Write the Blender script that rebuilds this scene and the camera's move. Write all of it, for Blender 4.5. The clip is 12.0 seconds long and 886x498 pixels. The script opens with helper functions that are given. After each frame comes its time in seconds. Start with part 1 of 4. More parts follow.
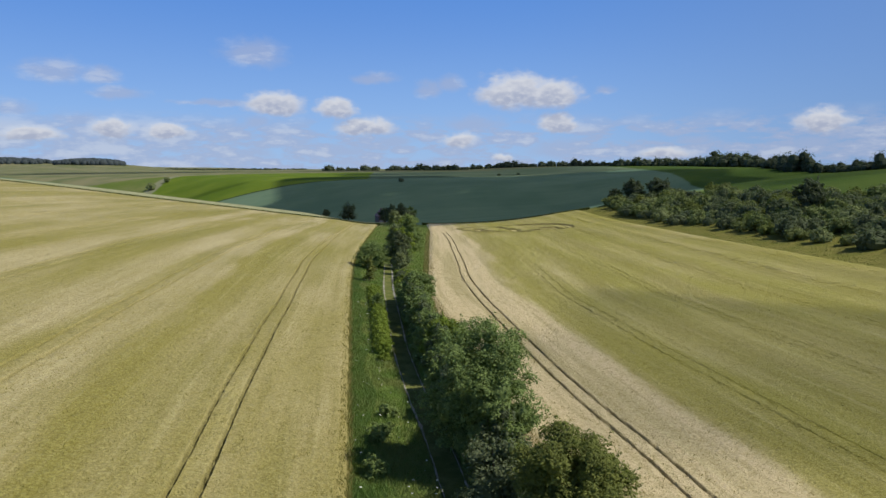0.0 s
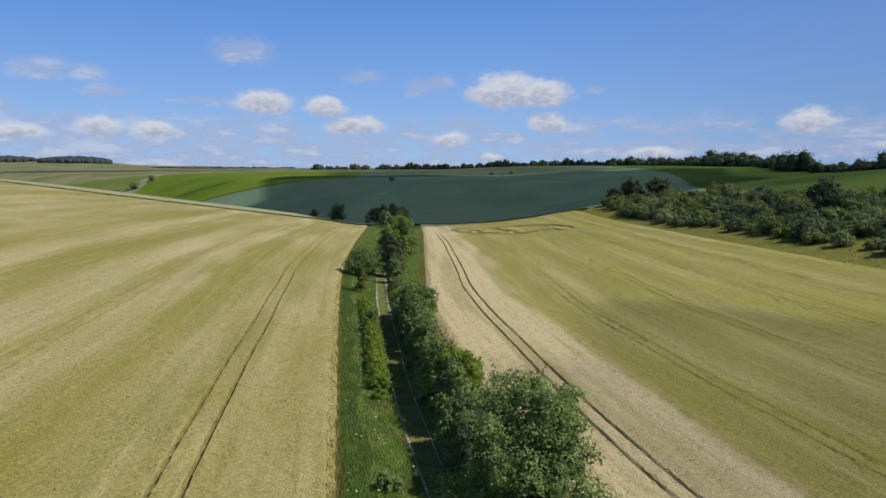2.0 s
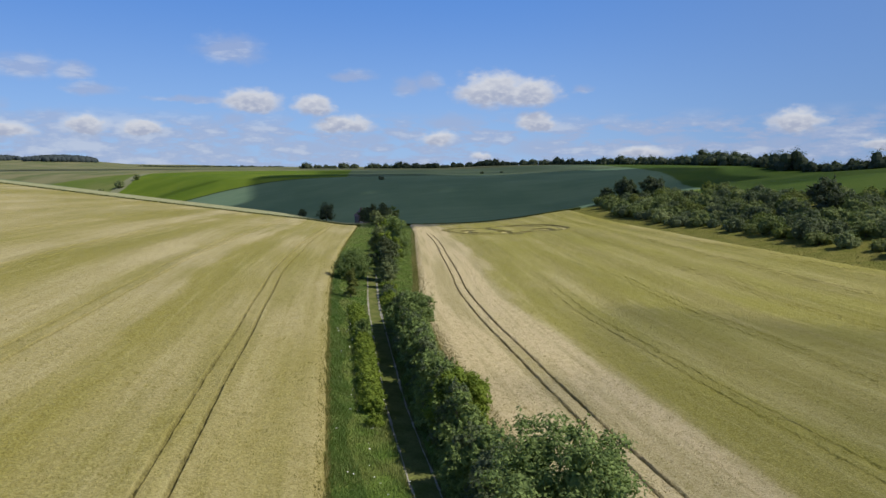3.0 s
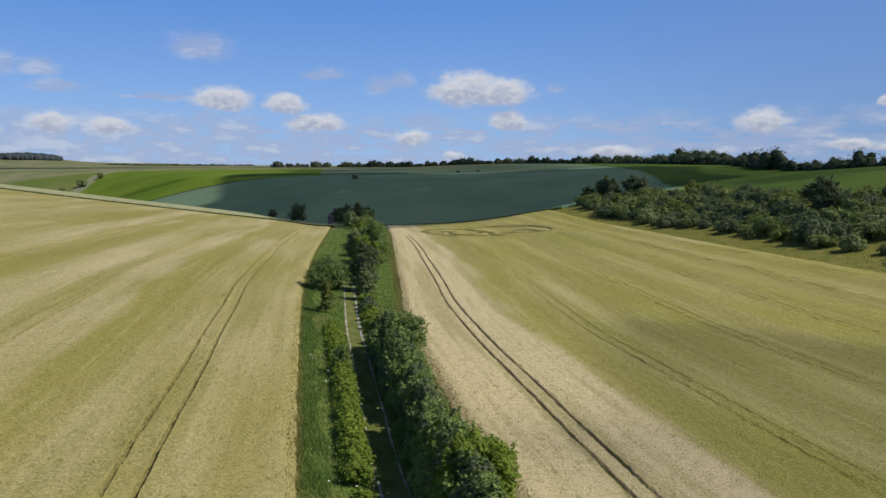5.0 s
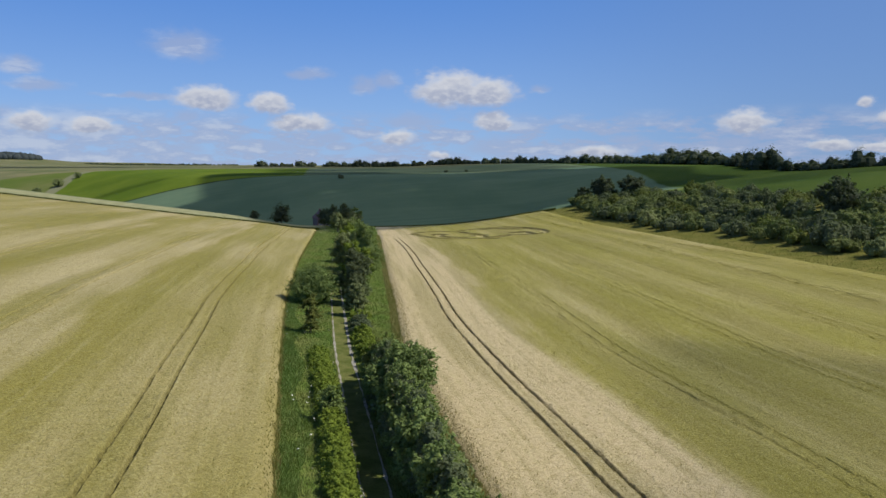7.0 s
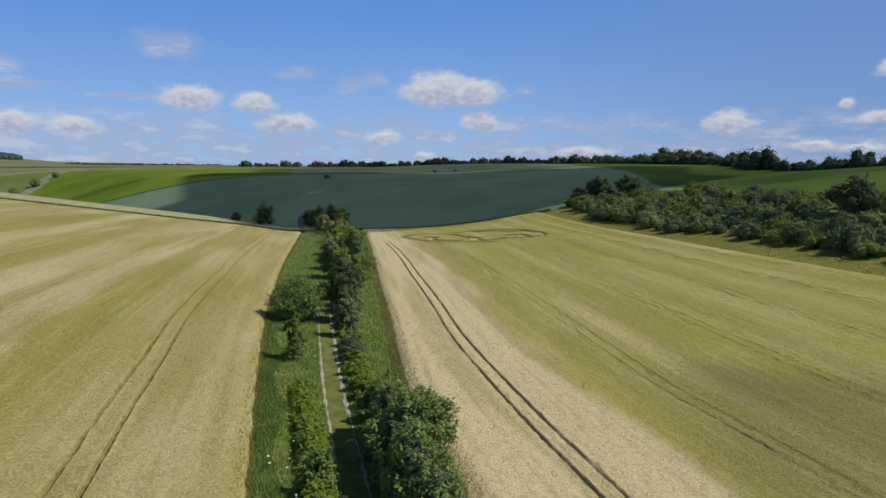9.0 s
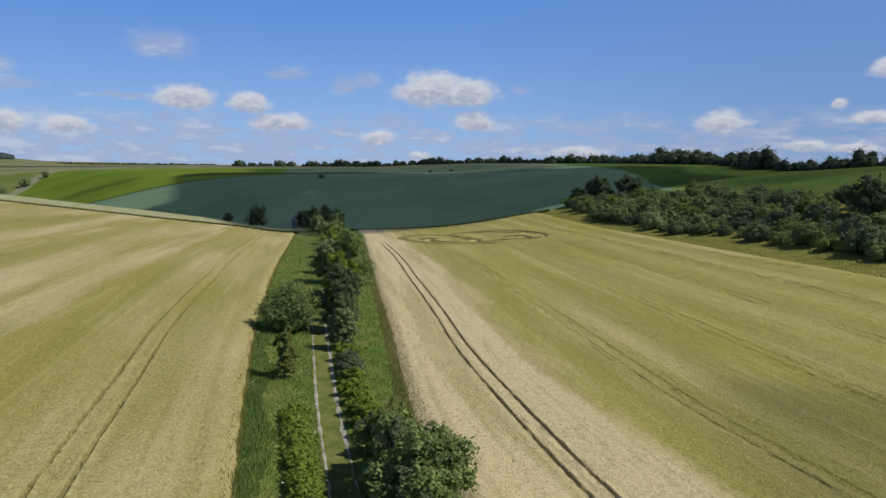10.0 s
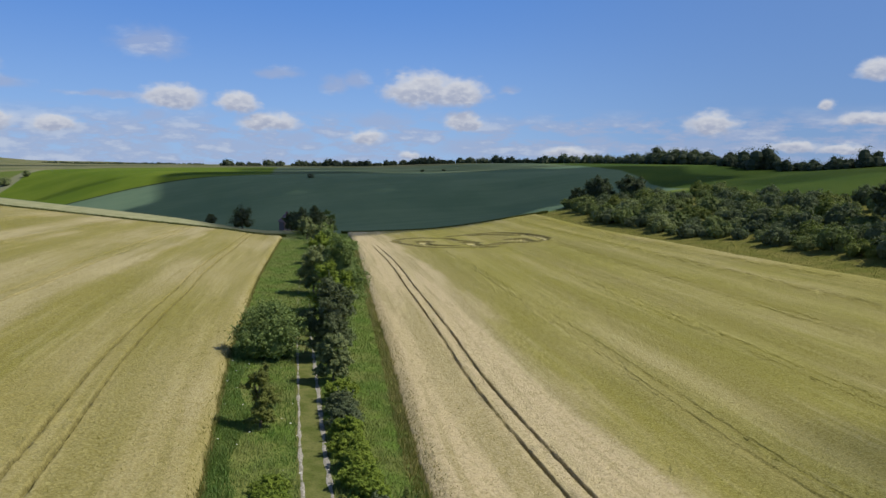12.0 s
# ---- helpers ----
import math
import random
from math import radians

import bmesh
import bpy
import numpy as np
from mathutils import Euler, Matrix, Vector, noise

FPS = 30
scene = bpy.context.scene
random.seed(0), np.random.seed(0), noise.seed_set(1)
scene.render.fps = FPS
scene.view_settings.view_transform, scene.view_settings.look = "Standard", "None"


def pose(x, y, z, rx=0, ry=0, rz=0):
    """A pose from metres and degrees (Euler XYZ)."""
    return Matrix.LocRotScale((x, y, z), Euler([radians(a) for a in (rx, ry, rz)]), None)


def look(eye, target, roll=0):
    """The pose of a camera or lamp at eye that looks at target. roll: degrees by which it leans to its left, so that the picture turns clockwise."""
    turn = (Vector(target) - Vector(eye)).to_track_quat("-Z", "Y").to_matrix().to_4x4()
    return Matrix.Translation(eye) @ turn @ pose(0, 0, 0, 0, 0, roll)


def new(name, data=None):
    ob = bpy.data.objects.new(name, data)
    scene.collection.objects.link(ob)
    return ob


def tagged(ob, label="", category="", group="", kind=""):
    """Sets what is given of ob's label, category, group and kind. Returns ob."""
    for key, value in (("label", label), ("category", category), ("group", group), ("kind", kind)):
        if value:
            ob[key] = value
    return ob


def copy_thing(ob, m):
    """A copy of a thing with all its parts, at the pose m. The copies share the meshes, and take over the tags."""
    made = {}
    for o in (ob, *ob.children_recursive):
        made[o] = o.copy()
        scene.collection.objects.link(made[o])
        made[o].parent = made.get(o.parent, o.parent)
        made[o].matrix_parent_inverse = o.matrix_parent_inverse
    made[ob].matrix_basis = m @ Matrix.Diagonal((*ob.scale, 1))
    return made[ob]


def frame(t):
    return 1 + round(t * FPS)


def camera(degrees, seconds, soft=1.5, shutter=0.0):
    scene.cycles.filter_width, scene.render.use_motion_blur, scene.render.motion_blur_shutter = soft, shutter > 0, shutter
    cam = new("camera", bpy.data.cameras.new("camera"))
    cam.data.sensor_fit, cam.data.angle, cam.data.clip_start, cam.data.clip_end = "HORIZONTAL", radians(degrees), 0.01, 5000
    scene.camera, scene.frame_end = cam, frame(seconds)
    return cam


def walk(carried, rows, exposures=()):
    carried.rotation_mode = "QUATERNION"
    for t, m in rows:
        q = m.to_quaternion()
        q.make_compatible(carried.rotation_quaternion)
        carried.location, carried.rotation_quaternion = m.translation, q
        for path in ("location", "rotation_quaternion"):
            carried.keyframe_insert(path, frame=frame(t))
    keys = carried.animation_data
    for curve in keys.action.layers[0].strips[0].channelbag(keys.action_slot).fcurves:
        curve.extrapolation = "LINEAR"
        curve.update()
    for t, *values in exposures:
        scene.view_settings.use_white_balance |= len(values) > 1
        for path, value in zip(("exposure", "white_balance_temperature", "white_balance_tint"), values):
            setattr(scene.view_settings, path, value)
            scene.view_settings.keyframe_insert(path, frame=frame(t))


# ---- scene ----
cam = camera(64.0, 12.0)
METRES, EYE, TILT, LEAN, TURN = 78.4, 16.0, -1.6, 6.0, -6.8
ROWS = [
    (0.0, 0.0, 0.0, 0.0, 0.51, -5.02, -5.81),
    (0.5, -0.0054, 0.0422, -0.0004, 0.3, -4.99, -5.85),
    (1.0, -0.011, 0.0845, -0.0006, 0.08, -5.0, -5.89),
    (1.5, -0.0168, 0.1265, -0.001, -0.13, -5.0, -5.91),
    (2.0, -0.023, 0.168, -0.0015, -0.34, -5.0, -5.93),
    (2.5, -0.0289, 0.2091, -0.0018, -0.55, -5.02, -5.95),
    (3.0, -0.0344, 0.2503, -0.0021, -1.23, -4.98, -5.97),
    (5.0, -0.0559, 0.4156, -0.0035, -3.42, -4.84, -5.98),
    (5.5, -0.0607, 0.4584, -0.0039, -3.86, -4.82, -5.97),
    (6.0, -0.0653, 0.5003, -0.0045, -4.15, -4.77, -6.0),
    (6.5, -0.0696, 0.5421, -0.0048, -4.37, -4.75, -6.0),
    (7.0, -0.0734, 0.5838, -0.0055, -4.61, -4.71, -6.02),
    (9.0, -0.0865, 0.7453, -0.0076, -5.73, -4.57, -6.03),
    (9.5, -0.0894, 0.7867, -0.0079, -5.96, -4.55, -6.04),
    (10.0, -0.092, 0.8281, -0.0082, -6.18, -4.53, -6.05),
    (10.5, -0.0943, 0.8694, -0.0084, -6.39, -4.5, -6.1),
    (11.0, -0.0963, 0.9106, -0.0086, -6.6, -4.48, -6.1),
    (11.5, -0.0979, 0.9523, -0.0087, -6.81, -4.46, -6.1),
    (12.0, -0.0992, 0.9944, -0.0087, -7.0, -4.44, -6.14),
]
walk(cam, [(t, pose(0, 0, EYE, TILT, LEAN, TURN) @ pose(METRES * x, METRES * y, METRES * z, 90 + pitch, roll, yaw)) for t, x, y, z, yaw, pitch, roll in ROWS],
     exposures=[(0.0, -0.03), (6.0, -0.08), (12.0, -0.11)])

# ---- light ----
SUN_AZIMUTH, SUN_HEIGHT = 106.0, 51.0      # degrees clockwise from the lane's direction (+y), and above the horizon
sun = new("sun", bpy.data.lights.new("sun", "SUN"))
sun.data.energy, sun.data.angle, sun.data.color = 4.5, radians(0.53), (1.0, 0.955, 0.87)
sun.matrix_world = look((0, 0, 300), Vector((0, 0, 300)) - Vector((math.sin(radians(SUN_AZIMUTH)) * math.cos(radians(SUN_HEIGHT)), math.cos(radians(SUN_AZIMUTH)) * math.cos(radians(SUN_HEIGHT)), math.sin(radians(SUN_HEIGHT)))))


class Nodes:
    """A short way to write node trees."""

    def __init__(self, tree):
        self.tree = tree
        tree.nodes.clear()

    def add(self, kind, **settings):
        node = self.tree.nodes.new(kind)
        for key, value in settings.items():
            setattr(node, key, value)
        return node

    def plug(self, value, socket):
        if isinstance(value, bpy.types.NodeSocket):
            self.tree.links.new(value, socket)
        elif value is not None:
            socket.default_value = value

    def math(self, op, a, b=None, c=None, clamp=False):
        node = self.add("ShaderNodeMath", operation=op, use_clamp=clamp)
        for value, socket in zip((a, b, c), node.inputs):
            self.plug(value, socket)
        return node.outputs[0]

    def vec(self, op, a, b=None):
        node = self.add("ShaderNodeVectorMath", operation=op)
        self.plug(a, node.inputs[0])
        self.plug(b, node.inputs[1])
        return node.outputs["Value"] if op in ("LENGTH", "DISTANCE", "DOT_PRODUCT") else node.outputs[0]

    def join(self, x, y, z=0.0):
        node = self.add("ShaderNodeCombineXYZ")
        for value, socket in zip((x, y, z), node.inputs):
            self.plug(value, socket)
        return node.outputs[0]

    def split(self, v):
        node = self.add("ShaderNodeSeparateXYZ")
        self.plug(v, node.inputs[0])
        return node.outputs

    def noise(self, vector, scale, detail=3.0, rough=0.55):
        node = self.add("ShaderNodeTexNoise")
        self.plug(vector, node.inputs["Vector"])
        node.inputs["Scale"].default_value, node.inputs["Detail"].default_value, node.inputs["Roughness"].default_value = scale, detail, rough
        return node.outputs[0]

    def step(self, value, a, b, lo=0.0, hi=1.0):
        node = self.add("ShaderNodeMapRange", interpolation_type="SMOOTHSTEP")
        for v, socket in zip((value, a, b, lo, hi), node.inputs):
            self.plug(v, socket)
        return node.outputs[0]

    def mix(self, fac, a, b, blend="MIX"):
        node = self.add("ShaderNodeMix", data_type="RGBA", blend_type=blend)
        self.plug(fac, node.inputs[0])
        for value, socket in ((a, node.inputs[6]), (b, node.inputs[7])):
            self.plug((*value, 1) if isinstance(value, tuple) else value, socket)
        return node.outputs[2]

    def bump(self, heights, strength, distance):
        node = self.add("ShaderNodeBump")
        self.plug(heights, node.inputs["Height"])
        node.inputs["Strength"].default_value, node.inputs["Distance"].default_value = strength, distance
        return node.outputs[0]


def sky_world():
    """Blue summer sky with small fair-weather clouds low over the horizon."""
    world = bpy.data.worlds.new("sky")
    scene.world = world
    world.use_nodes = True
    n = Nodes(world.node_tree)
    sky = n.add("ShaderNodeTexSky", sky_type="NISHITA", sun_disc=False, sun_elevation=radians(SUN_HEIGHT), sun_rotation=radians(SUN_AZIMUTH), altitude=150.0, air_density=1.0, dust_density=0.05, ozone_density=1.6)
    way = n.add("ShaderNodeTexCoord").outputs["Generated"]
    x, y, z = n.split(way)
    azimuth = n.math("MULTIPLY", n.math("ARCTAN2", x, y), 57.2958)
    height = n.math("MULTIPLY", n.math("ARCSINE", z), 57.2958)
    flat = n.join(azimuth, height)
    stretched = n.vec("MULTIPLY", flat, (1.0, 1.7, 1.0))
    lumps = n.noise(stretched, 0.5, 4.0, 0.55)
    curls = n.noise(stretched, 1.5, 4.0, 0.5)
    drift = n.add("ShaderNodeTexNoise")
    n.plug(stretched, drift.inputs["Vector"])
    drift.inputs["Scale"].default_value, drift.inputs["Detail"].default_value = 0.8, 3.0
    wander = n.vec("MULTIPLY", n.vec("SUBTRACT", drift.outputs["Color"], (0.5, 0.5, 0.5)), (1.1, 0.7, 0.0))
    place = n.vec("ADD", flat, wander)
    # azimuth, height, half width, half height in degrees
    bright = [(11.9, 6.1, 2.9, 1.6), (14.6, 5.8, 2.4, 1.3), (-7.0, 5.0, 2.2, 1.1), (-2.3, 4.7, 1.6, 0.9), (-0.1, 3.3, 2.4, 0.8), (-23.9, 2.5, 2.0, 0.6), (-18.6, 3.0, 1.4, 0.9), (-14.8, 2.8, 1.6, 0.7),
              (7.5, 2.2, 1.3, 0.6), (15.3, 3.5, 1.6, 0.9), (10.9, 0.8, 0.8, 0.4), (23.5, 1.1, 2.1, 0.5), (34.1, 3.3, 1.8, 1.0), (44.6, 6.7, 1.4, 0.8), (41.6, 4.4, 0.6, 0.5), (44.4, 3.4, 2.3, 0.6), (39.9, 1.5, 1.6, 0.5), (42.6, 1.3, 1.8, 0.4)]
    faint = [(-8.4, 8.6, 2.1, 1.2), (-8.2, 8.7, 1.6, 0.9), (-22.1, 6.7, 1.9, 0.9), (-19.2, 6.6, 1.2, 0.7), (-25.1, 4.1, 1.4, 0.7), (5.0, 6.1, 1.0, 0.8), (6.8, 6.5, 1.1, 0.7), (8.6, 3.4, 2.2, 0.7), (16.0, 1.4, 2.9, 0.9), (33.5, 1.7, 1.6, 0.6), (18.8, 5.9, 0.7, 0.4), (0.8, 6.9, 1.5, 0.5), (-8.9, 1.1, 1.6, 0.5),
             (-1.9, 1.3, 2.0, 0.6), (-5.2, 2.1, 1.0, 0.5), (-8.4, 3.5, 1.1, 0.6), (2.1, 2.1, 1.6, 0.5), (-14.0, 1.6, 1.4, 0.4), (-20.7, 3.5, 1.8, 0.5), (21.1, 2.9, 0.6, 0.3), (25.5, 2.0, 1.4, 0.4), (-18.0, 5.4, 1.6, 0.5), (-11.5, 4.9, 2.6, 0.3)]

    def cover(clouds, sink):
        nearest = None
        for a, e, w, h in clouds:
            d = n.vec("SUBTRACT", place, (a, e - sink * h, 0.0))
            dx, dy, _ = n.split(n.vec("MULTIPLY", d, (0.74 / w, 0.74 / h, 0.0)))
            dy = n.math("MAXIMUM", dy, n.math("MULTIPLY", dy, -1.5))
            r = n.math("SQRT", n.math("ADD", n.math("MULTIPLY", dx, dx), n.math("MULTIPLY", dy, dy)))
            nearest = r if nearest is None else n.math("MINIMUM", nearest, r)
        return n.math("ADD", nearest, n.math("ADD", n.math("MULTIPLY", n.math("SUBTRACT", lumps, 0.5), 0.65), n.math("MULTIPLY", n.math("SUBTRACT", curls, 0.5), 0.32)))
    full, thin, base = cover(bright, 0.25), cover(faint, 0.1), cover(bright, 0.95)
    # the same weather goes on all round, behind and above
    elsewhere = n.math("MULTIPLY", n.step(n.noise(n.vec("MULTIPLY", way, (4.0, 4.0, 9.0)), 1.0, 5.0), 0.56, 0.72), n.step(n.math("ABSOLUTE", n.math("SUBTRACT", azimuth, 10.0)), 46.0, 60.0))
    bank = n.math("ADD", n.step(azimuth, 6.0, -18.0, 0.0, 0.07), n.noise(n.vec("ADD", n.vec("MULTIPLY", flat, (0.3, 0.95, 1.0)), (3.3, 0.4, 0.0)), 1.0, 5.0, 0.6))
    haze = n.math("MULTIPLY", n.step(height, 4.6, 2.6), n.step(bank, 0.41, 0.56))
    alpha = n.math("MAXIMUM", n.step(full, 1.02, 0.45, 0.0, 0.95), n.math("MAXIMUM", n.step(thin, 1.15, 0.25, 0.0, 0.62), n.math("MAXIMUM", n.math("MULTIPLY", elsewhere, 0.8), n.math("MULTIPLY", haze, 0.7))))
    shade = n.math("MULTIPLY", n.step(base, 1.35, 0.3), n.step(curls, 0.72, 0.4, 0.5, 1.0))
    cloud = n.mix(shade, (8.2, 8.35, 8.8), (4.5, 5.0, 6.5))
    low_cloud = n.mix(n.step(bank, 0.54, 0.68), (4.2, 5.0, 7.2), (6.2, 6.7, 8.0))
    cloud = n.mix(n.step(full, 1.05, 0.55), low_cloud, cloud)
    blue = n.mix(n.step(height, 0.0, 14.0), (0.74, 0.93, 1.32), (0.66, 0.92, 1.42))
    blue = n.mix(n.step(height, 14.0, 35.0), blue, (0.74, 0.77, 0.80))
    tinted = n.mix(1.0, sky.outputs[0], blue, "MULTIPLY")
    clear = n.mix(n.step(height, -1.0, 15.0), (3.4, 5.65, 9.7), (1.2, 3.2, 8.3))
    clear = n.mix(n.step(azimuth, 8.0, 46.0, 0.0, 0.85), clear, (1.65, 3.05, 6.3))
    tinted = n.mix(n.step(height, 40.0, 16.0, 0.0, 0.78), tinted, clear)
    back = n.add("ShaderNodeBackground")
    n.plug(n.mix(alpha, tinted, cloud), back.inputs[0])
    back.inputs[1].default_value = SKY_STRENGTH
    n.plug(back.outputs[0], n.add("ShaderNodeOutputWorld").inputs[0])


SKY_STRENGTH = 0.088
sky_world()


# ---- the lie of the land ----
def curve(knots, v):
    """A smooth curve through (place, value) knots."""
    k = np.array(knots, float)
    x, y = k[:, 0], k[:, 1]
    d = np.diff(y) / np.diff(x)
    m = np.empty_like(y)
    m[0], m[-1] = d[0], d[-1]
    m[1:-1] = np.where(d[:-1] * d[1:] > 0, 2 * d[:-1] * d[1:] / (d[:-1] + d[1:] + 1e-12), 0)
    v = np.clip(np.asarray(v, float), x[0], x[-1])
    i = np.clip(np.searchsorted(x, v) - 1, 0, len(x) - 2)
    h = x[i + 1] - x[i]
    s = (v - x[i]) / h
    return (1 + 2 * s) * (1 - s) ** 2 * y[i] + s * (1 - s) ** 2 * h * m[i] + s * s * (3 - 2 * s) * y[i + 1] + s * s * (s - 1) * h * m[i + 1]


def smooth(a, b, v):
    s = np.clip((v - a) / (b - a), 0, 1)
    return s * s * (3 - 2 * s)


ALONG = [(-400, 3.0), (0, -2.3), (85, -3.5), (134, -4.6), (200, -5.9), (295, -8.0), (345, -9.8), (420, -14.0), (520,-22.)]
ACROSS = [(-900, 62), (-300, 34), (-143, 19.2), (-72, 10.0), (-30, 4.5), (-12, 1.9), (-4, .5), (0, 0), (9, -.4), (18, -1.4), (35, -2.3), (55, -2.2), (80, -1.3), (107, 0.2), (118, 1.6), (140, 7), (200, 16.0), (300, 26.0), (600, 36), (1500, 45)]
HILL = [(-600,-30),(-120, -26), (0, -19), (50,-11), (140, 5), (200, 7.5), (350, 9.5), (860, 11.0), (2500, 11.0), (5000,-20)]
SHIFT = [(-2500, 1300), (-600, 900), (-222, 690), (-100,520), (27, 418), (140, 370), (300, 180), (700, -150),(2500,-400)]
CREST = [(-400, 350), (-72, 340), (-20, 324), (10, 336), (109, 366), (140, 380), (300, 380)]


def height(x, y):
    x = np.asarray(x, float); y = np.asarray(y, float)
    near = curve(ALONG, y) + curve(ACROSS, x)
    near = near + 0.8 * np.exp(-((y - 322) / 16) ** 2) * smooth(-8, -30, x)
    near = near + 3.2 * np.exp(-((x - 114) / 32) ** 2 - ((y - 372) / 50) ** 2)
    far = curve(HILL, y - curve(SHIFT, x)) + 6 * smooth(120, 300, x) + 9 * smooth(1400, 2000, y) * smooth(-450, -750, x)
    far = far + 30 * np.exp(-((x + 1560) / 300) ** 2 - ((y - 3250) / 260) ** 2) + 20 * np.exp(-((x + 1120) / 150) ** 2 - ((y - 3100) / 200) ** 2)
    crest = curve(CREST, x)
    w = smooth(crest, crest + 120, y)
    return near * (1 - w) + far * w


def ground_z(x, y):
    return float(height(x, y))


# plan lines, as x by y: edges of the two wheat fields and the middle of the lane
EDGE_LEFT = [(-60, -0.6), (38, -1.3), (56, -1.7), (80, -2.2), (100, -2.6), (140, -3.0), (155, -2.9), (172, -2.3), (195, -1.6), (250, 1.4), (300, 4.4)]
EDGE_RIGHT = [(-60, 12.5), (39, 11.0), (64, 10.0), (84, 9.4), (114, 9.5), (127, 10.5), (143, 12.1), (178, 15.2), (227, 19.6), (287, 25.0), (345, 29.0)]
FAR_RIGHT = [(-60, 101), (130, 102.6), (180, 103.6), (220, 105.2), (284, 108.5), (350, 111.5)]   # the right field's outer edge
LANE = [(-60, 7.5), (40, 5.0), (50, 4.6), (56, 4.2), (66, 3.7), (78, 3.35), (115, 3.4), (138, 3.95), (170, 5.0), (220, 7.6), (295, 12.5), (345, 15.5), (420, 19.0)]
TRAMS = [8.6, 24.3, 41.0, 57.2, 73.4, 89.6]      # tramlines, metres in from the field's edge
PRESSED = {-1: [1.1, 0.8, 0.4, 0.2, 0.15, 0.12], 1: [0.85, 0.22, 0.1, 0.03, 0.03, 0.05]}   # how deep each one is trodden
TRAM_BEND = [(-60, -0.3), (43, -0.15), (64, 0.0), (120, 0.0), (147, 0.2), (176, 0.2), (279, 0.6), (300, 0.6)]
TRAM_RIGHT = [(-60, 21.5), (45, 19.4), (57, 18.5), (70, 18.0), (90, 17.85), (103, 17.9), (116, 18.2), (126, 18.6), (136, 19.15), (146, 19.9), (156, 20.9), (190, 23.8), (229, 27.1), (254, 28.6), (280, 29.7), (345, 33.5)]   # x by y of the right field's first one
GAUGE = 0.78                                    # half the tractor's wheel track
CROP = 0.72


def drilled_x(edge, sign, u, y):
    """Where the drill rows u metres in from a field's edge run: they wander a little."""
    sway = 0.05 * np.sin(y * 0.21 + 1.0) + 0.10 * np.sin(y * 0.083)
    if sign > 0:
        sway = sway * 0.5 + (curve(TRAM_RIGHT, y) - curve(edge, y) - TRAMS[0]) * (1 - smooth(14, 22, u))
    else:
        sway = sway - curve(TRAM_BEND, y)
    return curve(edge, y) + sign * u + sway * smooth(1, 6, u)


# ---- materials ----
def material(name):
    m = bpy.data.materials.new(name)
    m.use_nodes = True
    return m, Nodes(m.node_tree)


def finish(n, colour, rough=0.8, normal=None, spec=0.3, translucent=None):
    shader = n.add("ShaderNodeBsdfPrincipled")
    n.plug((*colour, 1) if isinstance(colour, tuple) else colour, shader.inputs["Base Color"])
    n.plug(rough, shader.inputs["Roughness"])
    shader.inputs["Specular IOR Level"].default_value = spec
    n.plug(normal, shader.inputs["Normal"])
    surface = shader.outputs[0]
    if translucent:
        through_leaf = n.add("ShaderNodeBsdfTranslucent")
        n.plug(translucent[1], through_leaf.inputs[0])
        blend = n.add("ShaderNodeMixShader")
        blend.inputs[0].default_value = translucent[0]
        n.plug(surface, blend.inputs[1])
        n.plug(through_leaf.outputs[0], blend.inputs[2])
        surface = blend.outputs[0]
    n.plug(surface, n.add("ShaderNodeOutputMaterial").inputs[0])


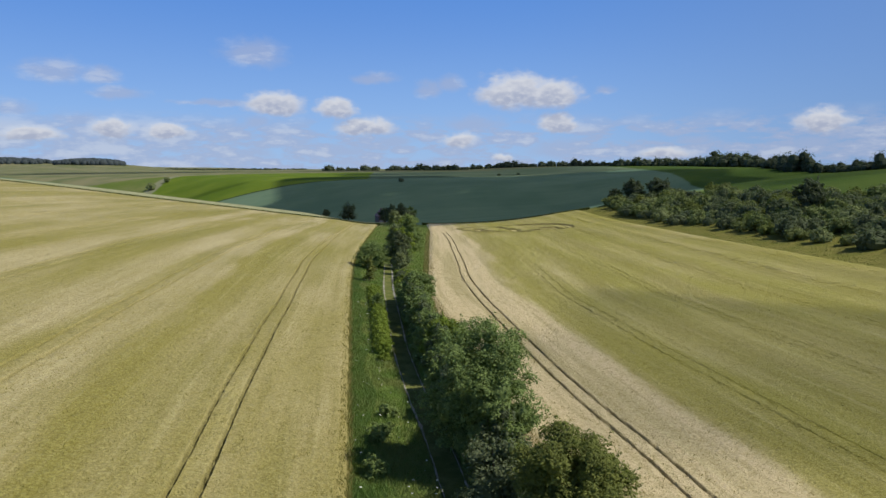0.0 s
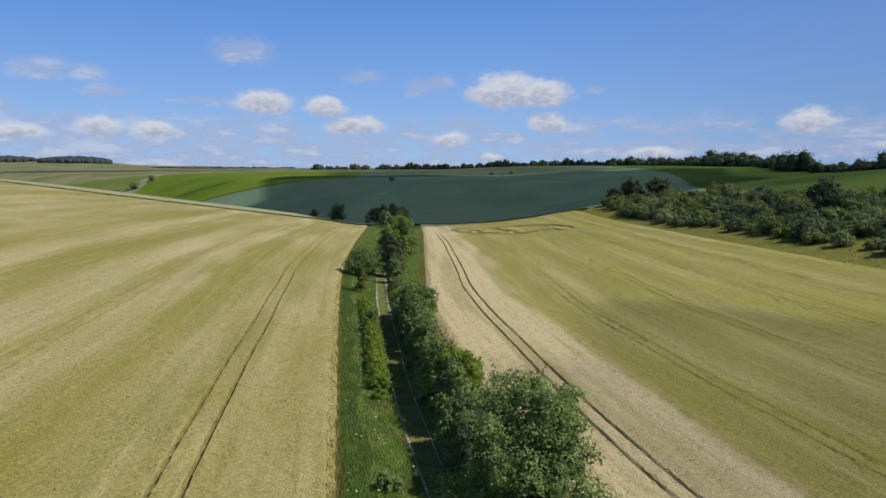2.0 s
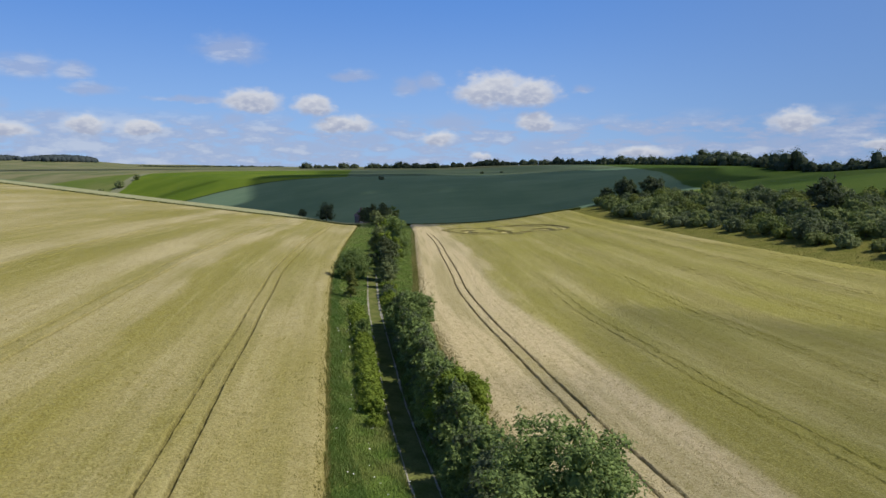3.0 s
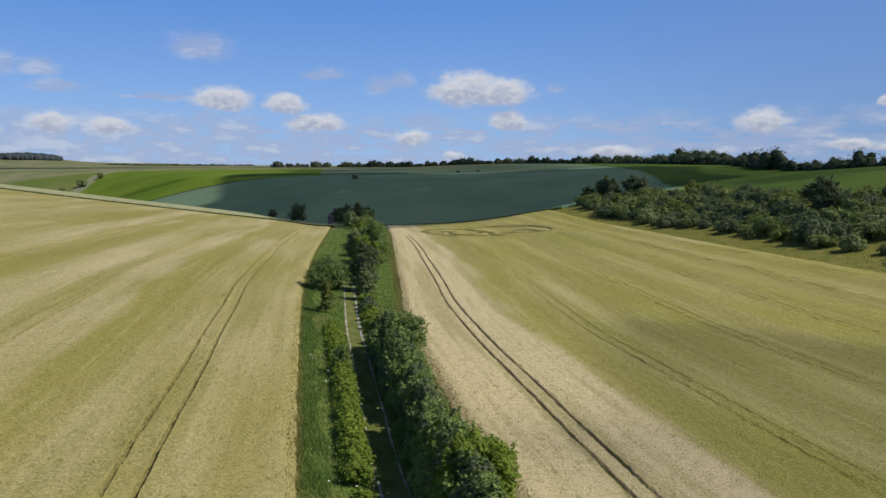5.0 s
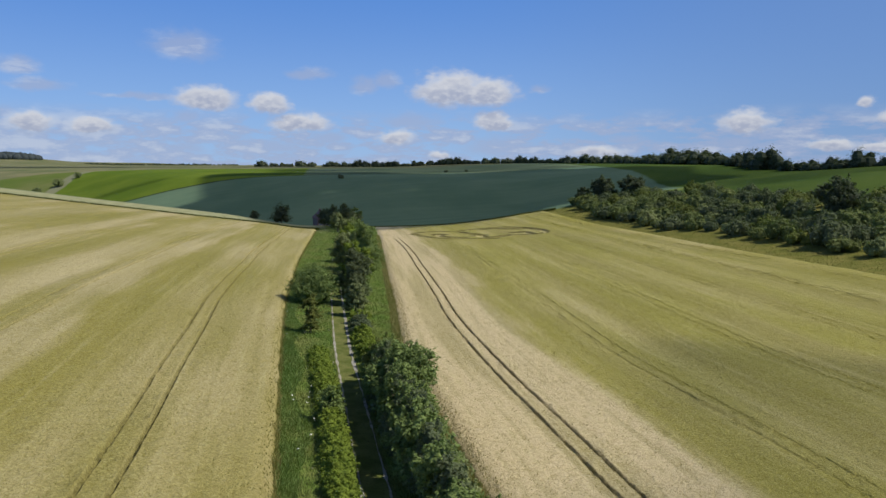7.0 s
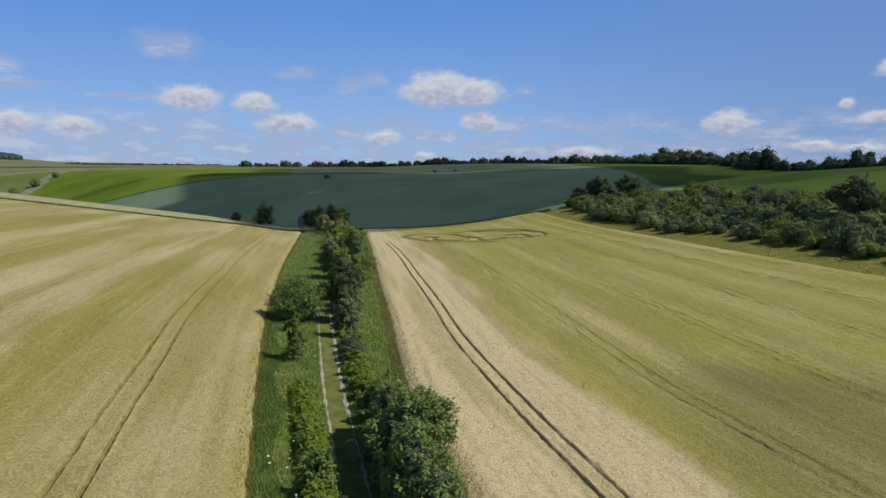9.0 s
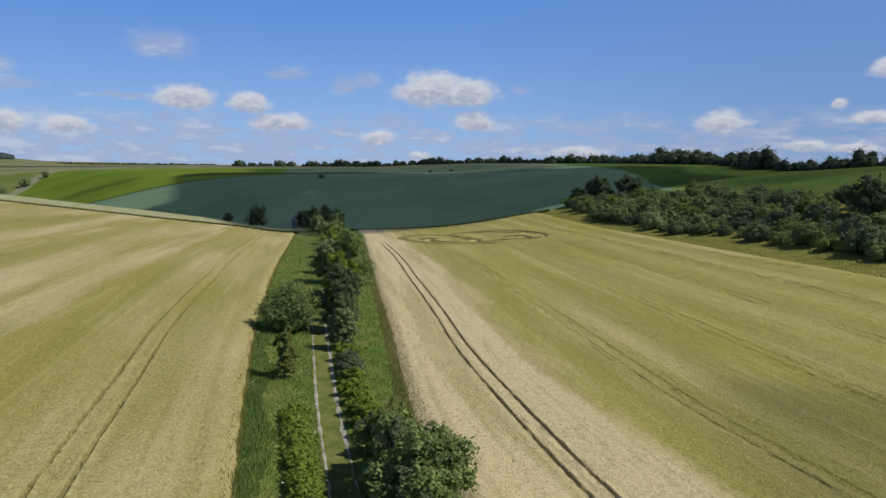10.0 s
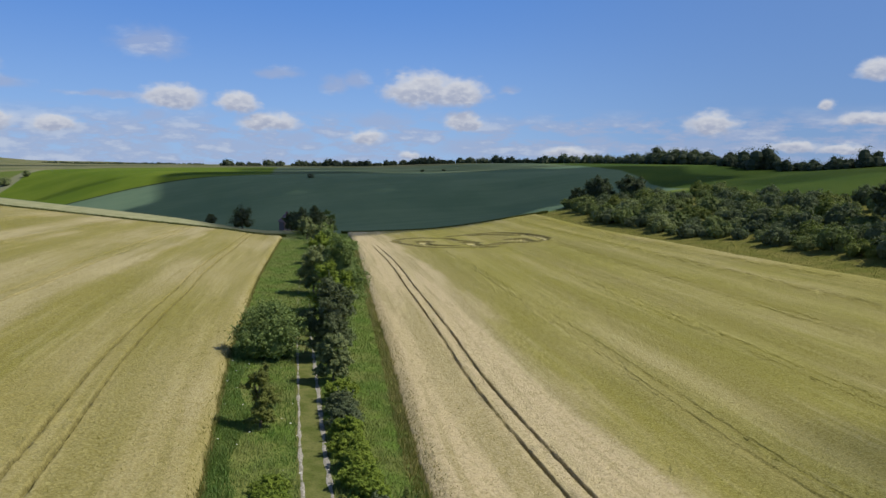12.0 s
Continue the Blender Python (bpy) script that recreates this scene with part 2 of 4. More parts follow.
def wheat_material(name, right):
    """Ripening wheat: olive and straw bands along the drilling, ears as fine grain."""
    m, n = material(name)
    uv = n.add("ShaderNodeUVMap", uv_map="field").outputs[0]
    u, v, _ = n.split(uv)
    place = n.add("ShaderNodeNewGeometry").outputs["Position"]
    broad = n.noise(n.vec("MULTIPLY", uv, (0.075, 0.011, 1.0)), 1.0, 3.0)
    streak = n.noise(n.vec("MULTIPLY", uv, (0.3, 0.022, 1.0)), 1.0, 3.0)
    lines = n.noise(n.vec("MULTIPLY", uv, (1.1, 0.03, 1.0)), 1.0, 3.0, 0.65)
    cloudy = n.noise(place, 0.035, 3.0)
    straw, olive = (0.43, 0.358, 0.182), (0.238, 0.203, 0.045)
    ripe = n.math("ADD", n.math("MULTIPLY", broad, 0.8 if right else 0.6), n.math("ADD", n.math("MULTIPLY", streak, 0.4 if right else 0.3), n.math("MULTIPLY", cloudy, 0.3)))
    if right:
        # the headland strip beside the lane is riper
        head = n.step(n.math("ADD", u, n.math("ADD", n.math("MULTIPLY", n.math("SUBTRACT", cloudy, 0.5), 7.0), n.math("ADD", n.math("MULTIPLY", n.math("SUBTRACT", streak, 0.5), 9.0), n.math("MULTIPLY", n.math("SUBTRACT", broad, 0.5), 3.0)))), 18.2, 13.2)
        ripe = n.math("ADD", n.math("MULTIPLY", ripe, 0.62), n.math("MULTIPLY", head, 0.42))
        straw, olive = (0.515, 0.413, 0.235), (0.252, 0.228, 0.035)
        green = 0.0
        for centre, half, gain in ((19.5, 5.0, 0.5), (33.0, 5.0, 0.55), (46.5, 5.5, 0.55), (59.0, 5.0, 0.5), (71.0, 5.5, 0.6), (86.0, 6.0, 0.6)):
            green = n.math("ADD", green, n.step(n.math("ABSOLUTE", n.math("SUBTRACT", n.math("ADD", u, n.math("MULTIPLY", n.math("SUBTRACT", cloudy, 0.5), 7.0)), centre)), half, 1.0, 0.0, gain))
        green = n.math("MULTIPLY", green, n.step(broad, 0.3, 0.6, 0.45, 1.0))
        fac = n.step(ripe, 0.34, 0.85)
    else:
        # greener and riper drill bands beside the first tramlines
        across = n.math("ADD", u, n.math("ADD", n.math("MULTIPLY", n.math("SUBTRACT", cloudy, 0.5), 3.0), n.math("MULTIPLY", n.math("SUBTRACT", streak, 0.5), 6.0)))
        for centre, half, gain in ((16.4, 3.6, -0.17), (21.4, 3.6, 0.11), (29.5, 4.0, 0.08), (36.5, 4.5, -0.12), (44.5, 4.5, 0.10), (53.0, 5.0, -0.10)):
            ripe = n.math("ADD", ripe, n.step(n.math("ABSOLUTE", n.math("SUBTRACT", across, centre)), half, 0.5, 0.0, gain))
        fac = n.step(ripe, 0.40, 0.86)
    base = n.mix(fac, olive, straw)
    if right:
        base = n.mix(green, base, (0.16, 0.14, 0.012))
    band = n.noise(n.vec("MULTIPLY", uv, (0.11, 0.006, 1.0)), 1.7, 2.0)
    base = n.mix(n.step(band, 0.52, 0.34, 0.0, 0.45), base, (0.17, 0.155, 0.022))
    base = n.mix(n.step(lines, 0.5, 0.3, 0.0, 0.4), base, (0.19, 0.165, 0.035))
    base = n.mix(n.step(lines, 0.52, 0.72, 0.0, 0.35), base, (0.48, 0.42, 0.2))
    flat = n.add("ShaderNodeAttribute", attribute_name="flattened").outputs["Fac"]
    base = n.mix(n.math("MULTIPLY", flat, 0.65), base, (0.66, 0.56, 0.28))
    stem_shade = n.add("ShaderNodeAttribute", attribute_name="stem_shade").outputs["Fac"]
    ears = n.noise(place, 5.0, 4.0, 0.7)
    clumps = n.noise(place, 1.7, 3.0, 0.65)
    base = n.mix(n.step(ears, 0.42, 0.72, 0.0, 0.5), base, n.mix(fac, (0.46, 0.43, 0.125), (0.58, 0.5, 0.28)))
    base = n.mix(n.step(ears, 0.5, 0.3, 0.0, 0.34), base, (0.12, 0.105, 0.018))
    base = n.mix(n.step(clumps, 0.52, 0.3, 0.0, 0.35), base, (0.2, 0.17, 0.03))
    # groove and wall shade painted dark here, along with stem and soil colour
    base = n.mix(n.math("MULTIPLY", stem_shade, 0.76), base, n.mix(n.step(ears, 0.3, 0.7), (0.05, 0.046, 0.012), (0.2, 0.17, 0.05)))
    normal = n.bump(n.math("ADD", ears, n.math("MULTIPLY", clumps, 1.2)), 0.6, 0.3)
    finish(n, base, 0.75, normal, 0.2)
    return m


def leaf_material(name, dark, light, tint=(0.2, 0.26, 0.04)):
    m, n = material(name)
    island = n.add("ShaderNodeNewGeometry").outputs["Random Per Island"]
    each = n.add("ShaderNodeObjectInfo").outputs["Random"]
    place = n.add("ShaderNodeNewGeometry").outputs["Position"]
    patch = n.noise(place, 1.6, 3.0, 0.6)
    base = n.mix(n.math("ADD", n.math("MULTIPLY", island, 0.5), n.step(patch, 0.38, 0.66, 0.0, 0.5)), dark, light)
    base = n.mix(n.math("MULTIPLY", each, 0.45), base, tint)
    finish(n, base, 0.68, None, 0.12, (0.3, n.mix(0.5, base, (0.16, 0.26, 0.03))))
    return m


def bark_material():
    m, n = material("bark")
    place = n.add("ShaderNodeNewGeometry").outputs["Position"]
    ridges = n.noise(n.vec("MULTIPLY", place, (9.0, 9.0, 1.6)), 1.0, 4.0)
    finish(n, n.mix(ridges, (0.07, 0.055, 0.04), (0.2, 0.17, 0.13)), 0.9, n.bump(ridges, 0.6, 0.04))
    return m


def grass_material(name, a, b, c):
    m, n = material(name)
    place = n.add("ShaderNodeNewGeometry").outputs["Position"]
    island = n.add("ShaderNodeNewGeometry").outputs["Random Per Island"]
    patch = n.noise(place, 0.22, 4.0)
    base = n.mix(n.step(patch, 0.35, 0.65), a, b)
    base = n.mix(n.math("MULTIPLY", island, 0.45), base, c)
    finish(n, base, 0.6, None, 0.25, (0.25, n.mix(0.5, base, (0.2, 0.3, 0.04))))
    return m


def chalk_material():
    m, n = material("chalk")
    place = n.add("ShaderNodeNewGeometry").outputs["Position"]
    fine, wide = n.noise(place, 9.0, 4.0), n.noise(place, 1.1, 3.0)
    base = n.mix(n.step(fine, 0.35, 0.7), (0.22, 0.20, 0.155), (0.45, 0.42, 0.36))
    base = n.mix(n.step(wide, 0.54, 0.68, 0.0, 0.85), base, (0.10, 0.11, 0.04))
    finish(n, base, 0.9, n.bump(fine, 0.6, 0.03))
    return m


def ground_material():
    """Grassland near by, and the fields of the far hillside, each with its crop."""
    m, n = material("ground")
    place = n.add("ShaderNodeNewGeometry").outputs["Position"]
    x, y, z = n.split(place)
    wobble = n.math("MULTIPLY", n.math("SUBTRACT", n.noise(place, 0.05, 3.0), 0.5), 7.0)

    def beyond(a, b, c, soft=1.5):
        """1 on the side where a x + b y > c."""
        side = n.math("ADD", n.math("ADD", n.math("MULTIPLY", x, a), n.math("MULTIPLY", y, b)), n.math("ADD", wobble, -c))
        return n.step(side, -soft, soft)
    fine, mid, wide = n.noise(place, 3.0, 4.0, 0.65), n.noise(place, 0.3, 4.0), n.noise(place, 0.02, 4.0)
    grass = n.mix(n.step(mid, 0.35, 0.65), (0.12, 0.185, 0.034), (0.19, 0.205, 0.06))
    grass = n.mix(n.step(fine, 0.55, 0.3, 0.0, 0.4), grass, (0.06, 0.085, 0.02))
    rows = n.noise(n.vec("MULTIPLY", place, (0.02, 0.35, 0.02)), 1.0, 3.0)
    beans = n.mix(n.step(n.math("ADD", wide, n.math("MULTIPLY", rows, 0.4)), 0.5, 0.95), (0.095, 0.152, 0.094), (0.135, 0.194, 0.12))
    beans_far = n.mix(n.step(wide, 0.35, 0.7), (0.105, 0.145, 0.078), (0.14, 0.18, 0.1))
    lush = n.mix(n.step(wide, 0.35, 0.7), (0.09, 0.14, 0.014), (0.128, 0.174, 0.02))
    pasture = n.mix(n.step(wide, 0.35, 0.65), (0.12, 0.14, 0.06), (0.2, 0.19, 0.10))
    strip = n.mix(n.step(mid, 0.3, 0.7), (0.25, 0.255, 0.13), (0.33, 0.325, 0.18))
    meadow = n.mix(n.step(wide, 0.35, 0.65), (0.044, 0.078, 0.014), (0.066, 0.1, 0.018))
    base = n.mix(n.math("MULTIPLY", beyond(0.0, 1.0, 291.0), beyond(-1.0, 0.0, -8.0)), grass, strip)
    base = n.mix(beyond(-0.2, 1.0, 346.0), base, beans)
    base = n.mix(beyond(-0.05, 1.0, 603.0), base, n.mix(beyond(-1.0, 0.02, 10.0), beans_far, lush))
    rough = n.mix(n.step(n.math("ADD", wide, n.math("MULTIPLY", rows, 0.3)), 0.5, 0.8), (0.105, 0.145, 0.03), (0.15, 0.165, 0.055))
    base = n.mix(n.math("MULTIPLY", beyond(-1.0, 0.0, 222.0), beyond(0.0, 1.0, 600.0)), base, rough)
    base = n.mix(n.math("MULTIPLY", n.math("MULTIPLY", beyond(-1.0, 0.0, 216.0), beyond(1.0, 0.0, -227.0)), beyond(0.0, 1.0, 690.0)), base, (0.2, 0.205, 0.12))
    base = n.mix(beyond(-0.2, 1.0, 905.0), base, pasture)
    hedge_line = n.math("MULTIPLY", beyond(-0.05, 1.0, 601.0), n.math("SUBTRACT", 1.0, beyond(-0.05, 1.0, 604.5)))
    base = n.mix(hedge_line, base, (0.03, 0.045, 0.015))
    base = n.mix(beyond(1.0, -0.2, 120.0), base, meadow)
    base = n.mix(n.math("MULTIPLY", n.math("SUBTRACT", 1.0, beyond(0.0, 1.0, 372.0)), n.math("SUBTRACT", 1.0, beyond(0.0, 1.0, 290.0))), base, grass)
    dry = n.mix(n.step(mid, 0.3, 0.7), (0.135, 0.14, 0.03), (0.2, 0.178, 0.05))
    base = n.mix(n.math("MULTIPLY", beyond(1.0, 0.0, 98.0, 3.0), n.math("SUBTRACT", 1.0, beyond(0.0, 1.0, 366.0, 4.0))), base, n.mix(beyond(1.0, 0.0, 168.0, 4.0), dry, meadow))
    normal = n.bump(n.math("ADD", fine, mid), 0.6, 0.3)
    finish(n, base, 1.0, normal, 0.04)
    return m


WHEAT_LEFT, WHEAT_RIGHT = wheat_material("wheat_olive", False), wheat_material("wheat_straw", True)
LEAF = [leaf_material("leaf_oak", (0.07, 0.11, 0.034), (0.29, 0.37, 0.12), (0.19, 0.24, 0.065)),
        leaf_material("leaf_hawthorn", (0.09, 0.14, 0.018), (0.26, 0.33, 0.048), (0.22, 0.27, 0.04)),
        leaf_material("leaf_dark", (0.065, 0.088, 0.046), (0.165, 0.195, 0.1), (0.13, 0.148, 0.07)),
        leaf_material("leaf_grey", (0.12, 0.15, 0.06), (0.31, 0.345, 0.15), (0.24, 0.265, 0.1)),
        leaf_material("leaf_far", (0.05, 0.064, 0.042), (0.12, 0.14, 0.075), (0.08, 0.1, 0.058)),
        leaf_material("leaf_scrub", (0.088, 0.117, 0.042), (0.24, 0.28, 0.095), (0.185, 0.2, 0.065)),
        leaf_material("leaf_ash", (0.075, 0.105, 0.026), (0.215, 0.245, 0.06), (0.19, 0.185, 0.05)),
        # distance haze is put into this leaf colour as a blue cast
        leaf_material("leaf_hazed", (0.05, 0.065, 0.07), (0.09, 0.108, 0.108), (0.07, 0.085, 0.088))]
BARK, CHALK, GROUND = bark_material(), chalk_material(), ground_material()
GRASS = grass_material("grass", (0.135, 0.245, 0.045), (0.215, 0.25, 0.075), (0.25, 0.26, 0.09))
NETTLE = grass_material("nettle", (0.115, 0.21, 0.045), (0.165, 0.245, 0.06), (0.2, 0.265, 0.075))
BANK_GRASS = grass_material("bank_grass", (0.06, 0.08, 0.02), (0.11, 0.12, 0.035), (0.16, 0.15, 0.05))
MARGIN_GRASS = grass_material("margin_grass", (0.17, 0.165, 0.04), (0.215, 0.195, 0.055), (0.24, 0.215, 0.07))
DRY_GRASS = grass_material("dry_grass", (0.2, 0.2, 0.05), (0.3, 0.26, 0.09), (0.4, 0.34, 0.14))


# ---- mesh helpers ----
def mesh_of(name, verts, faces, mats, smooth_faces=False):
    me = bpy.data.meshes.new(name)
    verts = np.asarray(verts, np.float32)
    faces = np.asarray(faces, np.int32)
    k = faces.shape[1]
    me.vertices.add(len(verts))
    me.vertices.foreach_set("co", verts.ravel())
    me.loops.add(faces.size)
    me.loops.foreach_set("vertex_index", faces.ravel())
    me.polygons.add(len(faces))
    me.polygons.foreach_set("loop_start", np.arange(0, faces.size, k, dtype=np.int32))
    me.polygons.foreach_set("use_smooth", np.full(len(faces), smooth_faces))
    for mat in mats if isinstance(mats, (list, tuple)) else [mats]:
        me.materials.append(mat)
    me.update(calc_edges=True)
    return me


def sheet(name, xs, ys, z, mat):
    """A grid mesh over 2-D arrays of x, y, z."""
    rows, cols = xs.shape
    i = np.arange(rows * cols).reshape(rows, cols)
    faces = np.stack([i[:-1, :-1], i[:-1, 1:], i[1:, 1:], i[1:, :-1]], -1).reshape(-1, 4)
    return mesh_of(name, np.stack([xs, ys, z], -1).reshape(-1, 3), faces, mat, True)


def under(parent, name, me, label=""):
    ob = new(name, me)
    ob.parent = parent
    return tagged(ob, label)


def spaced(parts):
    """Numbers from (start, end, step) stretches, ends joined."""
    out = [parts[0][0]]
    for a, b, s in parts:
        k = max(1, int(round((b - a) / s)))
        out += [a + (b - a) * j / k for j in range(1, k + 1)]
    return np.array(out)


# ---- ground: one sheet to the horizon ----
gx = spaced([(-3200, -800, 120), (-800, -300, 20), (-300, -40, 8), (-40, -6, 3), (-6, 34, 1.0), (34, 100, 4), (100, 170, 2.5), (170, 420, 7), (420, 1000, 25), (1000, 3200, 120)])
gy = spaced([(-400, -40, 30), (-40, 20, 5), (20, 230, 1.5), (230, 700, 4), (700, 1400, 12), (1400, 4600, 80)])
X, Y = np.meshgrid(gx, gy)
lane_off = X - curve(LANE, Y)
Z = height(X, Y) - 0.10 * np.exp(-(lane_off / 1.3) ** 2)
ground = tagged(new("ground", sheet("ground", X, Y, Z, GROUND)), "rolling chalk downland with grass and far crop fields", "ground", kind="structure")


# ---- the two wheat fields: a standing crop with pressed tramlines ----
def field_end(x):
    """How far short of the brow the left field stops, west of the lane."""
    return 8.0 * smooth(0, -40, x)


def wheat_field(name, edge, sign, reach, y0, y1, mat, label):
    cols = []
    for c in TRAMS:
        for w in (c - GAUGE, c + GAUGE):
            cols += [w - 0.31, w - 0.24, w - 0.2, w - 0.12, w - 0.04, w + 0.04, w + 0.12, w + 0.2, w + 0.24, w + 0.31]
    cols = [c for c in cols if c < reach]
    fill = [0.0, 0.12, 0.3, 0.5] + [v for v in spaced([(0.7, 62, 0.5), (62, reach, 1.8)]) if all(abs(v - c) > 0.15 for c in cols)]
    off = np.array(sorted(cols + fill))
    ys = spaced([(y0, 25, 4), (25, 130, 0.6), (130, 200, 1.2), (200, 262, 1.5), (262, min(y1, 316), 0.4 if sign > 0 else 1.5)] + ([(316, y1, 1.5)] if y1 > 316 else []))
    U, V = np.meshgrid(off, ys)
    rng = np.random.default_rng(3 if sign < 0 else 4)
    ragged = np.convolve(rng.normal(0, 0.09, len(ys)), np.ones(3) / 3, "same")[:, None] * np.clip(1 - U / 0.6, 0, 1)
    XX = drilled_x(edge, sign, U, V) + sign * ragged
    if sign > 0:
        XX = XX + (curve(FAR_RIGHT, V) - curve(edge, V) - reach) * smooth(60, reach, U)
    YY = V + (smooth(230, 345, V) * (0.2 * XX - 4.0) if sign > 0 else -smooth(225, 299, V) * field_end(XX))
    top = np.full_like(U, CROP) + rng.normal(0, 0.035, U.shape)
    groove, bare_shade = np.zeros_like(U), np.zeros_like(U)
    for c, deep in zip(TRAMS, PRESSED[sign]):
        for w in (c - GAUGE, c + GAUGE):
            groove = np.maximum(groove, deep * np.clip((0.18 - np.abs(U - w)) / 0.1, 0, 1))
            bare_shade = np.maximum(bare_shade, deep * np.clip((0.2 - np.abs(U - w)) / 0.1, 0, 1))
    # the right field's inner tramlines close up uphill, the first one at the headland
    faded = np.where(U > 15, 1 - 0.75 * smooth(115, 165, V), 1 - smooth(262, 284, V)) if sign > 0 else 1.0
    groove, bare_shade = groove * faded, bare_shade * faded
    wear = np.clip(0.75 + 0.2 * np.sin(V * 0.37 + U) * np.sin(V * 0.11) + rng.normal(0, 0.22, U.shape), 0.2, 1.2)
    top -= groove * 0.42 * wear
    flattened, walls = np.zeros_like(U), np.zeros_like(U)
    if sign > 0:
        for width, points in FORMATION:
            for (ax, ay), (bx, by) in zip(points[:-1], points[1:]):
                dx, dy = bx - ax, by - ay
                f = np.clip(((XX - ax) * dx + (YY - ay) * dy) / (dx * dx + dy * dy), 0, 1)
                dist = np.hypot(XX - ax - f * dx, YY - ay - f * dy)
                flattened = np.maximum(flattened, np.clip((width - dist) / 0.3 + 0.5, 0, 1))
                walls = np.maximum(walls, np.clip(1 - np.abs(dist - width - 0.2) / 0.75, 0, 1))
        top -= flattened * 0.56
    # stems and soil in the wheelings and cut sides, darkened to stand for shade
    stem_shade = bare_shade * np.clip(0.8 + 0.15 * np.sin(V * 1.9 + U * 3) * np.sin(V * 0.7) + rng.normal(0, 0.2, U.shape), 0, 1) + 1.25 * np.clip(walls * 2.2, 0, 1) * np.clip(1.6 - flattened, 0, 1)
    stem_shade = np.clip(stem_shade, 0, 1.25)
    top = top * np.clip(U / (0.75 if sign < 0 else 1.3), 0, 1) ** 0.6
    top[:, 0] = -0.05
    ZZ = height(XX, YY) + top
    ZZ[0, :] -= 0.8
    ZZ[-1, :] -= 0.8
    ZZ[:, -1] -= 0.8
    order = (slice(None), slice(None, None, int(sign)))
    me = sheet(name, XX[order], YY[order], ZZ[order], mat)
    layer = me.uv_layers.new(name="field")
    idx = np.empty(len(me.loops), np.int32)
    me.loops.foreach_get("vertex_index", idx)
    flat = np.stack([U[order], V[order]], -1).reshape(-1, 2)[idx]
    layer.data.foreach_set("uv", flat.astype(np.float32).ravel())
    me.attributes.new("stem_shade", "FLOAT", "POINT").data.foreach_set("value", stem_shade[order].astype(np.float32).ravel())
    me.attributes.new("flattened", "FLOAT", "POINT").data.foreach_set("value", flattened[order].astype(np.float32).ravel())
    return tagged(new(name, me), label, "wheat field", kind="stuff")


# half width and line of each flattened path and patch of the crop formation
FORMATION = [(0.55, [(38.2, 293), (38.0, 287), (40.2, 280), (42.5, 274), (46, 270), (50.5, 269), (56, 268)]),
             (1.3, [(45.0, 287), (45.2, 281), (47, 277), (51.5, 274)]),
             (0.6, [(39, 297), (43, 303), (49.3, 305), (53, 302), (56.3, 300)]),
             (1.0, [(56.3, 300), (56.6, 292), (59.3, 287.5)]),
             (0.7, [(57.5, 305.8), (63.5, 310), (70, 312), (76.8, 310.8)]),
             (1.0, [(70, 309), (74.2, 302.6), (78, 297), (81, 296)]),
             (1.4, [(57.9, 278), (59, 271.5), (62.6, 272), (67.4, 276)]),
             (1.4, [(76.8, 310.8), (82.2, 300), (83.5, 290), (82.6, 281)]),
             (1.4, [(76, 285), (75.4, 277), (76.5, 274)]),
             (0.5, [(67.4, 276.3), (74.7, 273), (80.7, 276), (82.6, 281)]),
             (2.2, [(46.2, 290), (46.8, 289)]), (2.4, [(58.7, 283), (59.2, 281)]), (1.6, [(67, 307), (68, 306)]), (2.6, [(73.2, 284), (74, 281)]), (1.2, [(38.2, 293), (38.4, 292)]), (1.2, [(59, 267), (61, 266.6)])]

wheat_field("wheat_crop", EDGE_LEFT, -1, 330.0, -50.0, 299.0, WHEAT_LEFT, "olive and straw ripening wheat with pressed tractor tramlines")
wheat_field("wheat_crop", EDGE_RIGHT, 1, 96.0, -50.0, 345.0, WHEAT_RIGHT, "pale ripening wheat with pressed tractor tramlines")


# ---- the lane: two chalk ruts ----
def rut(side):
    ys = spaced([(-45, 20, 1.0), (20, 150, 0.35), (150, 330, 1.0)])
    rng = np.random.default_rng(11 + side)
    wob = np.convolve(rng.normal(0, 0.10, len(ys) + 8), np.ones(5) / 5, "same")[4:-4]
    # ruts cut narrower below y 114 to stand for the hedge's shade
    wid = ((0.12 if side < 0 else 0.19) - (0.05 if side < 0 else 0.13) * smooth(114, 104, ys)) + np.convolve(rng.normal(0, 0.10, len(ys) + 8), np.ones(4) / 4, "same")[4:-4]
    mid = curve(LANE, ys) + side * 0.8 + wob * 0.4
    across = np.array([-1, -0.6, 0, 0.6, 1])
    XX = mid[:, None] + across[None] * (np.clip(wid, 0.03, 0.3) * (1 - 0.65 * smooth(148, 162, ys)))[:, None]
    YY = np.repeat(ys[:, None], 5, 1)
    ZZ = height(XX, YY) - 0.10 * np.exp(-((XX - curve(LANE, YY)) / 1.3) ** 2) + np.array([-0.02, 0.025, 0.02, 0.025, -0.02])[None]
    tagged(new("wheel_rut", sheet("wheel_rut", XX, YY, ZZ, CHALK)), "pale worn chalk wheel rut of the farm lane", "track", "wheel ruts", "structure")


